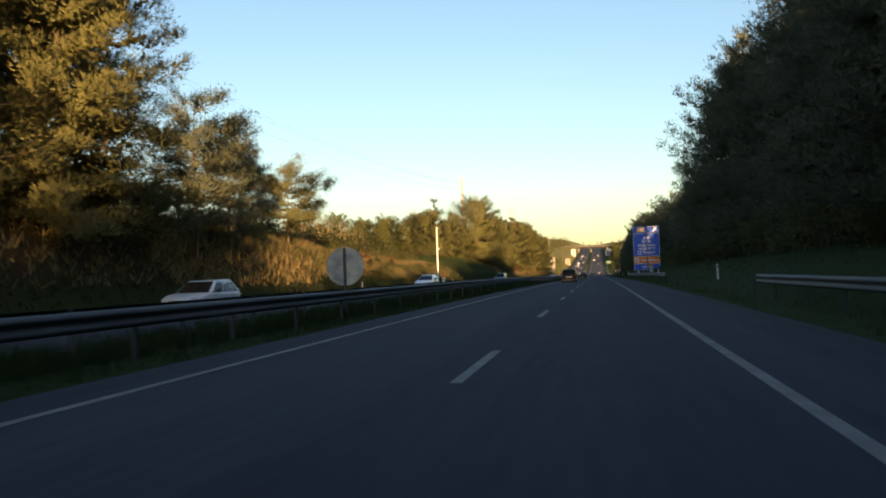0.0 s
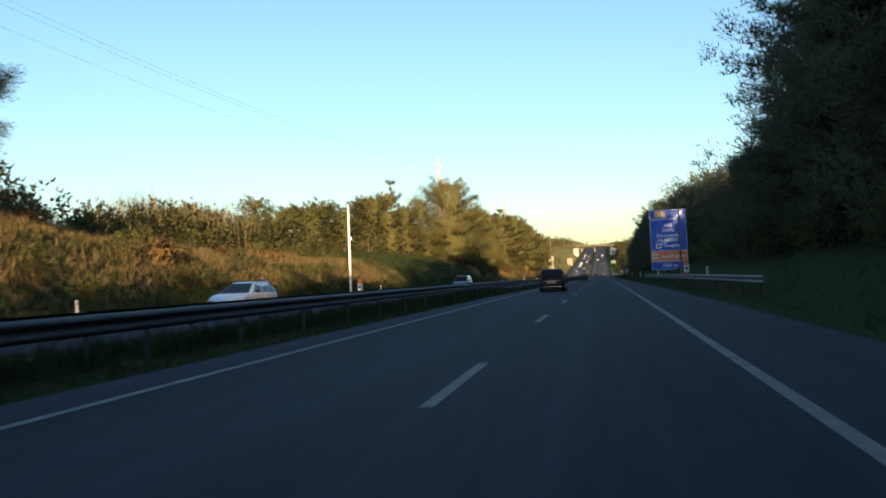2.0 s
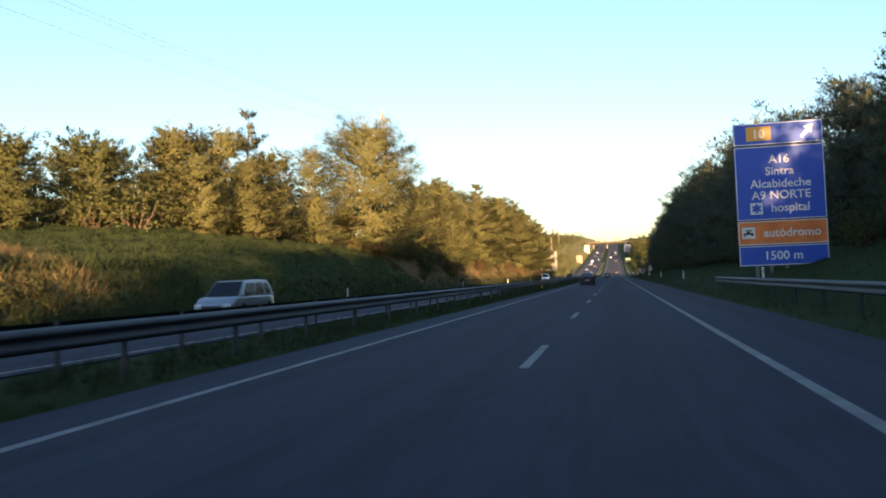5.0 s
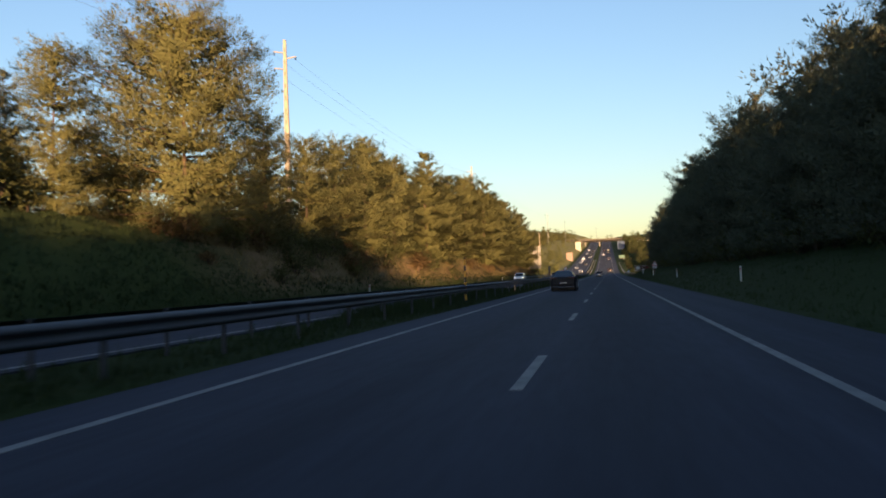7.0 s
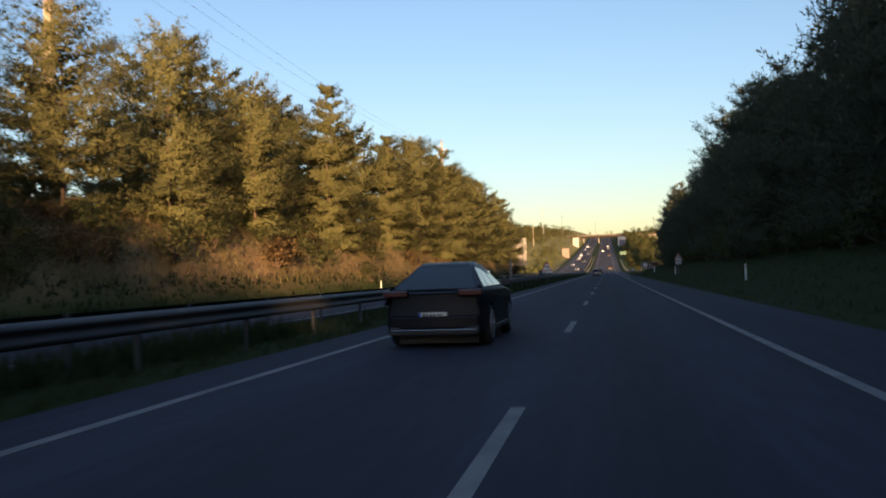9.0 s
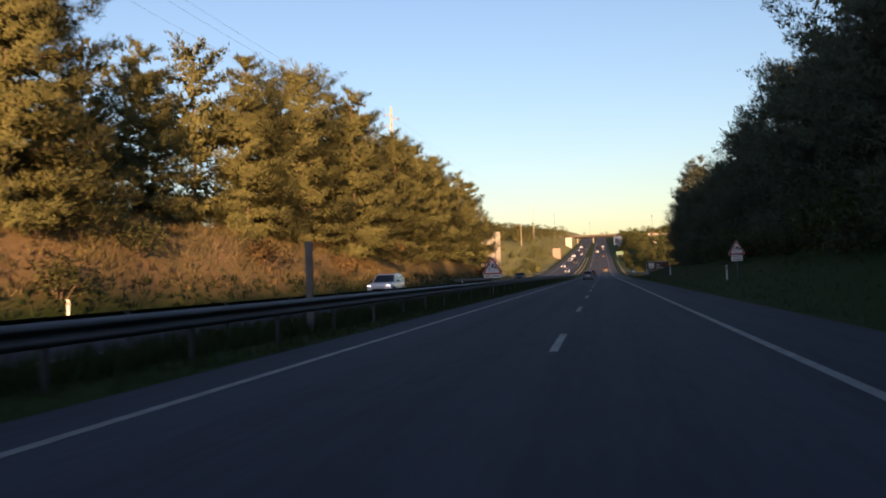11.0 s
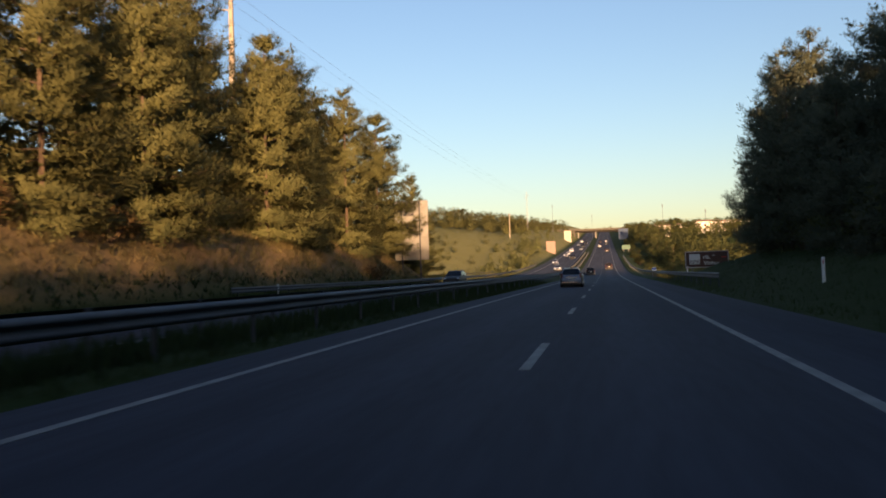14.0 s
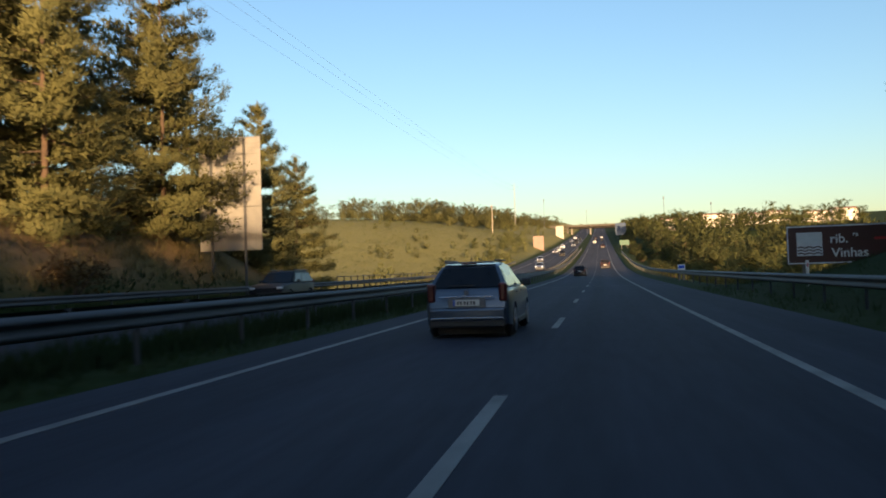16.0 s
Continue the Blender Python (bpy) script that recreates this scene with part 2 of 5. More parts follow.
def tube_arrays(points, radii, sides=6):
    """Points and quads of a tapered tube along a line."""
    pts = np.array(points, float)
    n = len(pts)
    tang = np.gradient(pts, axis=0)
    tang /= np.linalg.norm(tang, axis=1)[:, None] + 1e-9
    ref = np.where(np.abs(tang[:, 2:3]) > 0.9, np.array([[1.0, 0, 0]]), np.array([[0, 0, 1.0]]))
    a = np.cross(tang, ref)
    a /= np.linalg.norm(a, axis=1)[:, None] + 1e-9
    b = np.cross(tang, a)
    ang = np.linspace(0, 2 * math.pi, sides, endpoint=False)
    ring = np.cos(ang)[None, :, None] * a[:, None, :] + np.sin(ang)[None, :, None] * b[:, None, :]
    verts = (pts[:, None, :] + ring * np.array(radii)[:, None, None]).reshape(-1, 3)
    faces = []
    for i in range(n - 1):
        for j in range(sides):
            k = (j + 1) % sides
            faces.append((i * sides + j, i * sides + k, (i + 1) * sides + k, (i + 1) * sides + j))
    return verts, np.array(faces)


def join_arrays(chunks):
    vs, fs, o = [], [], 0
    for v, f in chunks:
        vs.append(v)
        fs.append(f + o)
        o += len(v)
    return np.concatenate(vs), np.concatenate(fs)


def cylinder(bm, x, y, z0, z1, r0, r1=None, sides=16):
    r = bmesh.ops.create_cone(bm, cap_ends=True, segments=sides, radius1=r0, radius2=r1 if r1 is not None else r0, depth=z1 - z0)
    bmesh.ops.translate(bm, verts=r["verts"], vec=(x, y, (z0 + z1) / 2))
    return bm


def text_mesh(text, size, mat, name="lettering", align="LEFT", depth=0.004):
    """Upright lettering in the xz plane, facing -y, from the built-in font."""
    cu = bpy.data.curves.new(name, "FONT")
    cu.body, cu.size, cu.extrude, cu.align_x, cu.resolution_u = text, size, depth, align, 3
    cu.offset = size * 0.014
    ob = bpy.data.objects.new(name, cu)
    scene.collection.objects.link(ob)
    bpy.context.view_layer.update()
    me = bpy.data.meshes.new_from_object(ob.evaluated_get(bpy.context.evaluated_depsgraph_get()))
    bpy.data.objects.remove(ob)
    bpy.data.curves.remove(cu)
    me.transform(Matrix.Rotation(radians(90), 4, "X"))
    me.materials.clear()
    me.materials.append(mat)
    return me


# ---- plan: the line of the road in height, and the banks beside it ----
SLOPES = [(0, 1.16), (90, 1.09), (180, 0.54), (270, 0.58), (370, 0.68), (450, 0.5), (520, 0.9), (570, 2.6), (640, 5.0),
          (760, 5.9), (900, 6.3), (1150, 6.5), (1200, 7.5), (1400, 7.0), (1470, 0.0), (1600, 0.0)]
_ys = np.arange(-300.0, 5001.0)
_sl = np.interp(_ys, [s[0] for s in SLOPES], [s[1] / 100 for s in SLOPES])
_zs = np.concatenate([[0], np.cumsum((_sl[1:] + _sl[:-1]) / 2)])
_zs -= np.interp(0, _ys, _zs)


def road_z(y):
    return np.interp(y, _ys, _zs)


def ease(y, a, b):
    t = np.clip((y - a) / (b - a), 0, 1)
    return t * t * (3 - 2 * t)


def ground_z(x, y):
    """Height of the ground sheet: flush beside the carriageways, cut banks, the valley, and the hills beyond."""
    x, y = np.asarray(x, float), np.asarray(y, float)
    d = np.maximum(-19.6 - x, 0)
    low = 1 - 0.3 * ease(y, 135, 160) * (1 - ease(y, 205, 230))
    cut = np.interp(d, [0, 1.0, 2.6, 5.0, 8.5, 13, 25, 60, 200, 900], [0, 0.2, 1.5, 3.9, 5.3, 6.2, 7.4, 8.5, 9, 9]) * low
    vale = np.interp(d, [0, 1, 10, 30, 70, 130, 220, 900], [0, 0, -3.5, -5.0, -2, 6, 12, 20])
    cut2 = np.interp(d, [0, 2, 9, 22, 60, 130, 300, 900], [0, 0.4, 4.0, 8.0, 14, 19, 23, 25])
    wb = ease(y, 478, 505)
    wc = ease(y, 640, 790)
    left = cut * (1 - wb) + vale * wb * (1 - wc) + cut2 * wc
    e = np.maximum(x - 6.4, 0)
    cut_r = np.interp(e, [0, 1.6, 5, 10, 30, 80, 900], [0, 0.1, 1.4, 2.6, 4.5, 6, 7])
    vale_r = np.interp(e, [0, 2.4, 8, 20, 60, 130, 250, 900], [0, 0, -2.2, -4.5, -4.5, 0, 6, 10])
    cut2_r = np.interp(e, [0, 2, 10, 60, 900], [0, 0.1, 2, 5, 8])
    vb = ease(y, 462, 492)
    vc = ease(y, 700, 790)
    right = cut_r * (1 - vb) + vale_r * vb * (1 - vc) + cut2_r * vc
    bumpy = 0.22 * np.sin(x * 0.9 + 1.3 * np.sin(y * 0.31)) * np.sin(y * 0.63 + x * 0.2) + 0.12 * np.sin(y * 1.7 + x * 2.1)
    wide = np.clip((d - 2) / 8, 0, 1) + np.clip((e - 2) / 8, 0, 1)
    return road_z(y) + left + right + bumpy * wide


def lay_ground():
    xs = np.concatenate([[-2500, -1600, -1000, -700, -500, -380, -300, -240, -200, -170, -145, -125, -108, -95, -84, -74, -66, -60],
                         np.arange(-55, -29, 1.5), np.arange(-28.6, -19.6, 0.75), [-19.5, -19.2, -14, -8.75, -8.6, -7.7, -6.8, -5.9, -5.1, -4.85, 0, 6.1, 6.35, 7.0, 7.8],
                         np.arange(8.6, 40, 1.2), [42, 46, 52, 60, 70, 82, 96, 112, 130, 150, 175, 205, 245, 300, 380, 500, 700, 1000, 1600, 2500]])
    ys = np.concatenate([[-1500, -900, -500, -300, -200], np.arange(-140, 720, 3.0), np.arange(720, 1400, 10.0),
                         [1400, 1430, 1480, 1550, 1700, 1900, 2200, 2600, 3200, 4000, 5000]])
    gx, gy = np.meshgrid(xs, ys)
    gz = ground_z(gx, gy) - 0.03
    gz -= 0.15 * (((gx > -4.9) & (gx < 6.2)) | ((gx < -8.7) & (gx > -19.3)))
    verts = np.stack([gx, gy, gz], -1).reshape(-1, 3)
    nx, ny = len(xs), len(ys)
    i = np.arange(ny - 1)[:, None] * nx + np.arange(nx - 1)[None, :]
    faces = np.stack([i, i + 1, i + nx + 1, i + nx], -1).reshape(-1, 4)
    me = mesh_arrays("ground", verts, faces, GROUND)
    me.shade_smooth()
    return tagged(new("ground", me), "grassy verges and scrubby earth banks along a motorway", "ground", kind="structure")


def ground_material():
    """Green grass beside the carriageways, ochre earth and dead grass on the cut bank, olive scrub on the hills ahead."""
    m = material("ground", (0.200, 0.130, 0.068), 0.95, col2=(0.110, 0.090, 0.039), scale=0.22, fine=0.45, bump=0.6, spec=0.05)
    nodes, link = links(m)
    b = nodes["Principled BSDF"]
    bank = b.inputs["Base Color"].links[0].from_socket
    geo = nodes.new("ShaderNodeNewGeometry")
    split = nodes.new("ShaderNodeSeparateXYZ")
    link.new(geo.outputs["Position"], split.inputs["Vector"])
    wave = nodes.new("ShaderNodeTexNoise")
    wave.inputs["Scale"].default_value, wave.inputs["Detail"].default_value = 0.12, 6
    link.new(geo.outputs["Position"], wave.inputs["Vector"])

    def zone(axis, a, b_, amount):
        wob = nodes.new("ShaderNodeMath")
        wob.operation = "MULTIPLY_ADD"
        link.new(wave.outputs["Fac"], wob.inputs[0])
        wob.inputs[1].default_value = amount
        link.new(split.outputs[axis], wob.inputs[2])
        r = nodes.new("ShaderNodeMapRange")
        r.inputs["From Min"].default_value, r.inputs["From Max"].default_value = a + amount / 2, b_ + amount / 2
        link.new(wob.outputs["Value"], r.inputs["Value"])
        return r.outputs["Result"]

    def blend(fac, c1, c2):
        mix = nodes.new("ShaderNodeMix")
        mix.data_type = "RGBA"
        link.new(fac, mix.inputs["Factor"])
        for sock, c in ((mix.inputs[6], c1), (mix.inputs[7], c2)):
            if isinstance(c, tuple):
                sock.default_value = (*c, 1)
            else:
                link.new(c, sock)
        return mix.outputs[2]

    grain = nodes.new("ShaderNodeTexNoise")
    grain.inputs["Scale"].default_value, grain.inputs["Detail"].default_value = 1.4, 6
    link.new(geo.outputs["Position"], grain.inputs["Vector"])
    ramp = nodes.new("ShaderNodeMapRange")
    ramp.inputs["From Min"].default_value, ramp.inputs["From Max"].default_value = 0.35, 0.7
    link.new(grain.outputs["Fac"], ramp.inputs["Value"])
    grass = blend(ramp.outputs["Result"], (0.022, 0.035, 0.009), (0.031, 0.043, 0.014))
    scrub = blend(ramp.outputs["Result"], (0.130, 0.131, 0.052), (0.180, 0.168, 0.073))
    green = blend(ramp.outputs["Result"], (0.034, 0.050, 0.014), (0.048, 0.060, 0.020))
    # A much darker brown for the bank before about y 125.
    dark_earth = blend(ramp.outputs["Result"], (0.045, 0.030, 0.016), (0.030, 0.026, 0.012))
    out = blend(zone("Y", 118.0, 132.0, 10.0), dark_earth, bank)
    out = blend(zone("Y", 202.0, 211.0, 8.0), out, green)
    out = blend(zone("Y", 258.0, 270.0, 8.0), out, bank)
    out = blend(zone("X", -58.0, -46.0, 14.0), bank, out)
    out = blend(zone("Y", 480.0, 520.0, 30.0), out, scrub)
    out = blend(zone("X", -22.8, -20.6, 2.0), out, grass)
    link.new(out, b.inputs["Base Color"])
    return m


GROUND = ground_material()
lay_ground()


def ribbon(name, x0, x1, mat, y0=-140.0, y1=1480.0, lift=0.0, thick=0.12, step=4.0):
    """A strip of road surface with its own thickness, following the road's height."""
    ys = np.arange(y0, y1 + 0.01, step)
    z = road_z(ys) + lift
    bm_v, bm_f = [], []
    for y, h in zip(ys, z):
        bm_v += [(x0, y, h), (x1, y, h), (x1, y, h - thick), (x0, y, h - thick)]
    for k in range(len(ys) - 1):
        a = 4 * k
        for j in range(4):
            bm_f.append((a + j, a + (j + 1) % 4, a + 4 + (j + 1) % 4, a + 4 + j))
    bm_f += [(3, 2, 1, 0), tuple(len(bm_v) - 4 + j for j in range(4))]
    me = mesh_from(name, bm_v, bm_f, mat)
    bm = bmesh.new()
    bm.from_mesh(me)
    bmesh.ops.recalc_face_normals(bm, faces=bm.faces)
    bm.to_mesh(me)
    bm.free()
    return me


road = tagged(new("road", ribbon("road", -4.95, 6.2, ASPHALT)), "dark worn asphalt motorway carriageway with two lanes", "road", kind="structure")
road_far = tagged(new("road_opposite", ribbon("road_opposite", -19.3, -8.7, ASPHALT)), "dark asphalt carriageway for oncoming traffic", "road", kind="structure")
for owner, x0, x1 in ((road, -3.83, -3.67), (road, 3.65, 3.81), (road_far, -9.28, -9.10), (road_far, -16.7, -16.5)):
    part("edge_line", ribbon("edge_line", x0, x1, PAINT, lift=0.006, thick=0.006), PAINT, owner, "faded white edge line")


def dash_mesh(y):
    return ribbon("lane_dash", -0.075, 0.075, PAINT, y0=y, y1=y + 4.0, lift=0.006, thick=0.006, step=2.0)


DASH_PHASE = 69.47 - 14 * 9
for k in range(92):
    y = DASH_PHASE + 14 * k
    d = part("lane_dash", dash_mesh(y), PAINT, road)
    d.location.x = 0.22
for k in range(92):
    part("lane_dash", dash_mesh(DASH_PHASE + 5 + 14 * k), PAINT, road_far).location.x = -12.9

for y in (489.0, 545.0):  # joints of the river bridge
    part("bridge_joint", ribbon("bridge_joint", -4.9, 6.1, GALV, y0=y, y1=y + 0.24, lift=0.004, thick=0.004, step=0.12), GALV, road, "worn steel expansion joint")


# ---- trees and shrubs ----
rng = np.random.default_rng(7)


def unit(v):
    return v / (np.linalg.norm(v, axis=-1, keepdims=True) + 1e-9)


def wind(v, shade):
    """Turns every leaf so that its front lies on the side that its shading faces."""
    q = v.reshape(-1, 3, 3).copy()
    back = np.sum(np.cross(q[:, 1] - q[:, 0], q[:, 2] - q[:, 0]) * shade, axis=1) < 0
    q[back, 0], q[back, 1] = q[back, 1], q[back, 0].copy()
    return q.reshape(-1, 3)


def flakes(centres, out, count, length, width, spread, r, lift=0.25):
    """Thin pointed leaves that fan out from each centre, mostly along out and upwards, with rounded shading."""
    n = len(centres)
    c = np.repeat(centres, count, axis=0)
    d = unit(np.repeat(out, count, axis=0) + spread * r.normal(size=(n * count, 3)) + np.array([0, 0, lift]))
    side = unit(np.cross(d, r.normal(size=(n * count, 3))))
    ln = length * r.uniform(0.6, 1.25, (n * count, 1))
    w = width * r.uniform(0.7, 1.3, (n * count, 1))
    shade = unit(np.repeat(out, count, axis=0) + np.array([0, 0, 0.2]) + 0.15 * r.normal(size=(n * count, 3)))
    v = np.stack([c + side * w / 2, c - side * w / 2, c + d * ln], 1).reshape(-1, 3)
    return wind(v, shade), np.arange(n * count * 3).reshape(-1, 3), np.repeat(shade, 3, axis=0)


def grow_pine(seed, height, base, radius, style="cone", limbs=80, blades=30000, leaf=0.40, wide=0.07, bend=0.03, wood_step=1, twigs=2.6, rough=0.35, core=0.10, fan=0.75, tuft=0.46, taper=0.57):
    """Trunk, limbs in whorls, and rounded tufts of fine needles along the twigs of each limb. Returns two meshes' arrays."""
    r = np.random.default_rng(seed)
    t = np.linspace(0, 1, 9)
    wob = np.cumsum(r.normal(0, bend * height / 9, (9, 2)), axis=0)
    wob -= wob[0]
    axis = np.column_stack([wob, t * height])
    wood = [tube_arrays(axis, 0.0105 * height * (1 - 0.92 * t) + 0.015, 7)]
    hs = np.sort(base + (1 - base) * r.uniform(0, 0.985, limbs) ** 1.12)
    if style == "cone":
        ring = (1 - base) / 12
        hs = np.minimum(base + (np.floor((hs - base) / ring) + 0.5 + r.normal(0, 0.32, limbs)) * ring, 0.985)
    shoots, inner = [], []
    lean = r.uniform(0, 6.28)
    for i, h in enumerate(hs):
        u = max(0.0, (h - base) / (1 - base))
        if style == "cone":
            reach = radius * max(0.05, 1.02 - u) ** taper * (0.72 + 0.28 * min(1, u * 4))
        else:
            reach = radius * math.sqrt(max(0.05, 1 - (u * 1.06 - 0.30) ** 2 / 0.62))
        a = i * 2.39996 + r.uniform(-0.5, 0.5)
        reach *= r.uniform(1 - rough, 1 + 0.45 * rough) * (1 + 0.14 * math.cos(a - lean))
        p0 = np.array([np.interp(h, t, axis[:, 0]), np.interp(h, t, axis[:, 1]), h * height])
        rise = (r.uniform(-0.16, 0.18) if style == "cone" else r.uniform(0.0, 0.3)) + (0.55 if style == "cone" else 0.40) * u ** 1.6 - 0.22 * max(0.0, 1 - 4 * u)
        q = np.linspace(0, 1, 5)
        dirv = np.array([math.cos(a), math.sin(a)])
        swing = np.cumsum(r.normal(0, 0.05 * reach, (5, 2)), axis=0)
        line = np.column_stack([p0[0] + dirv[0] * reach * q + swing[:, 0] * q, p0[1] + dirv[1] * reach * q + swing[:, 1] * q,
                                p0[2] + reach * (rise * q + 0.20 * (q ** 2 - q))])
        if i % wood_step == 0:
            wood.append(tube_arrays(line, (0.010 * reach + 0.012) * (1 - 0.85 * q), 3))
        n = 3 + int(twigs * reach * (0.65 + 0.5 * reach / radius))
        sp = r.uniform(0.16, 1.0, n) ** 0.70
        sp[0] = 1.0
        at = np.column_stack([np.interp(sp, q, line[:, j]) for j in range(3)])
        sway = r.normal(0, 0.24, n) * reach * sp * (1.25 - sp)
        at += np.column_stack([-dirv[1] * sway, dirv[0] * sway, r.normal(0, 0.07, n) * reach * sp - np.abs(sway) * 0.12])
        off = sway / (0.25 * reach + 0.1)
        d = unit(np.column_stack([np.cos(a + off), np.sin(a + off), 0.25 + 0.9 * u + r.normal(0, 0.25, n)]))
        size = tuft * r.uniform(0.65, 1.35, n) * (0.75 + 0.35 * min(1.0, reach / radius + 0.2))
        out3 = np.array([dirv[0], dirv[1], 0.2 + 0.6 * u])
        shoots.append(np.column_stack([at, d, size, np.tile(out3, (n, 1))]))
        c = max(2, int(5 * reach))
        s_ = r.uniform(0.05, 0.7, c)
        mid = np.column_stack([np.interp(s_, q, line[:, j]) for j in range(3)])
        inner.append(mid + r.normal(0, 1, (c, 3)) * (0.12 * reach * s_ + 0.10)[:, None] * [1, 1, 0.5])
    tip = np.column_stack([axis[-1] - np.array([[0, 0, 0.01], [0, 0, 0.03], [0, 0, 0.055]]) * height, np.tile([0, 0, 1.0], (3, 1)), np.full(3, tuft), np.tile([0, 0, 1.0], (3, 1))])
    sh = np.concatenate(shoots + [tip])
    n = int(blades * (1 - core))
    w = sh[:, 6] ** 2
    pd = sh[r.choice(len(sh), n, p=w / w.sum())]
    ball = unit(r.normal(size=(n, 3)) + pd[:, 3:6] * 0.55 + [0, 0, 0.25])
    away = pd[:, 6:7] * r.uniform(0.1, 0.95, (n, 1))
    start = pd[:, :3] + ball * away * [1, 1, 0.8] + pd[:, 3:6] * (np.sum(ball * pd[:, 3:6], axis=1, keepdims=True) * away * 0.6)
    d = unit(ball * 0.7 + pd[:, 3:6] * 0.45 + fan * r.normal(size=(n, 3)) * 0.5 + [0, 0, 0.35])
    side = unit(np.cross(d, r.normal(size=(n, 3))))
    ln = leaf * r.uniform(0.65, 1.25, (n, 1))
    wd = wide * r.uniform(0.7, 1.3, (n, 1))
    shade = unit(ball * 0.38 + pd[:, 7:10] * 0.75 + [0, 0, 0.08])
    v = np.stack([start + side * wd / 2, start - side * wd / 2, start + d * ln], 1).reshape(-1, 3)
    crown = wind(v, shade), np.arange(n * 3).reshape(-1, 3), np.repeat(shade, 3, axis=0)
    if core:
        mid = np.concatenate(inner)
        mid = mid[r.integers(0, len(mid), int(blades * core))]
        mass = flakes(mid, unit(mid * [1, 1, 0] + r.normal(0, 0.5, mid.shape)), 1, leaf * 1.5, wide * 2.6, 0.8, r, 0.1)
        crown = (*join_arrays([crown[:2], mass[:2]]), np.concatenate([crown[2], mass[2]]))
    return join_arrays(wood), crown


def grow_shrub(seed, radius, height, leaves=520, leaf=0.22, wide=0.09, lumps=12):
    """A lumpy, open bush: stems and leaves gathered in uneven lumps."""
    r = np.random.default_rng(seed)
    wood, cs, os_ = [], [], []
    for i in range(lumps):
        a, q = r.uniform(0, 2 * math.pi), math.sqrt(r.uniform(0, 1))
        c = np.array([math.cos(a) * q * radius * 0.7, math.sin(a) * q * radius * 0.7, height * r.uniform(0.35, 0.78) * (1.1 - 0.45 * q)])
        root = np.array([c[0] * 0.25, c[1] * 0.25, 0.0])
        mid = (root + c) / 2 + r.normal(0, 0.08 * radius, 3)
        wood.append(tube_arrays([root - [0, 0, 0.1], mid, c], [0.05, 0.035, 0.012], 5))
        m = leaves // lumps
        off = unit(r.normal(size=(m, 3))) * (r.uniform(0, 1, (m, 1)) ** 0.4)
        size = np.array([radius * 0.45, radius * 0.45, height * 0.30]) * r.uniform(0.7, 1.2)
        cs.append(c + off * size)
        os_.append(unit(off + [0, 0, 0.2]))
    low = r.normal(0, 1, (leaves // 6, 3)) * [radius * 0.5, radius * 0.5, height * 0.12] + [0, 0, height * 0.18]
    cs.append(low)
    os_.append(unit(low + [0, 0, 0.3]))
    c = np.concatenate(cs)
    c[:, 2] = np.maximum(c[:, 2], 0.05)
    return join_arrays(wood), flakes(c, np.concatenate(os_), 3, leaf, wide, 0.9, r)


def tree_thing(name, arrays, leaf_mat, label, category, group="", wood_mat=BARK, wood_name="trunk"):
    ob = thing(name, Matrix.Identity(4), label, category, group)
    wood, crown = arrays
    part(wood_name, mesh_arrays(wood_name, *wood, wood_mat), None, ob)
    part("crown", mesh_arrays("crown", crown[0], crown[1], leaf_mat, crown[2]), None, ob)
    return ob


def place(x, y, size, proto_size, turn, sink=0.15, tilt=0.0):
    s = size / proto_size
    return Matrix.Translation((x, y, float(ground_z(x, y)) - sink)) @ Euler((tilt * math.cos(turn), tilt * math.sin(turn), turn)).to_matrix().to_4x4() @ Matrix.Scale(s, 4)


class Kind:
    """One kind of plant: the first to be set down is the original, the rest are copies of it."""

    def __init__(self, name, size, make):
        self.name, self.size, self.make, self.first = name, size, make, None

    def put(self, x, y, size, turn=None, label="", sink=0.15, tilt=0.0, group=""):
        turn = rng.uniform(0, 6.28) if turn is None else turn
        m = place(x, y, size, self.size, turn, sink, tilt)
        if self.first is None:
            self.first = self.make()
            self.first.matrix_basis = m
            ob = self.first
        else:
            ob = copy_thing(self.first, Matrix.Identity(4))
            ob.matrix_basis = m
        if label:
            tagged(ob, label)
        if group:
            tagged(ob, group=group)
        return ob


LBL_LIT = "tall maritime pine with tiered sunlit olive needles on the bank"
LBL_SHADE = "dense dark pine standing in shade beside the verge"
ROW = "pines along the far bank"
WALL = "pines along the near verge"
PINES = [Kind("pine", 18.0, lambda s=s, st=st, b=b, ra=ra: tree_thing("pine_tree", grow_pine(s, 18.0, b, ra, st, 120, 44000, 0.27, 0.076, 0.02, 3, 5.5, 0.26, 0.20, 0.45, 0.40, 0.50), NEEDLE, LBL_LIT, "pine tree", ROW))
         for s, st, b, ra in ((11, "cone", 0.05, 5.4), (12, "cone", 0.04, 5.6), (13, "cone", 0.06, 5.2), (14, "dome", 0.05, 5.8), (15, "dome", 0.04, 6.6))]
YOUNG = Kind("pine", 10.0, lambda: tree_thing("pine_tree", grow_pine(94, 10.0, 0.04, 3.9, "dome", 100, 22000, 0.26, 0.088, 0.02, 3, 6.5, 0.28, 0.18, 0.5, 0.36), NEEDLE, LBL_LIT, "pine tree", ROW))
WIDE_PINE = Kind("pine", 18.0, lambda: tree_thing("pine_tree", grow_pine(96, 18.0, 0.06, 8.7, "dome", 150, 130000, 0.26, 0.066, 0.02, 2, 3.4, 0.22, 0.24, 0.5, 0.62), NEEDLE, LBL_LIT, "pine tree", ROW))
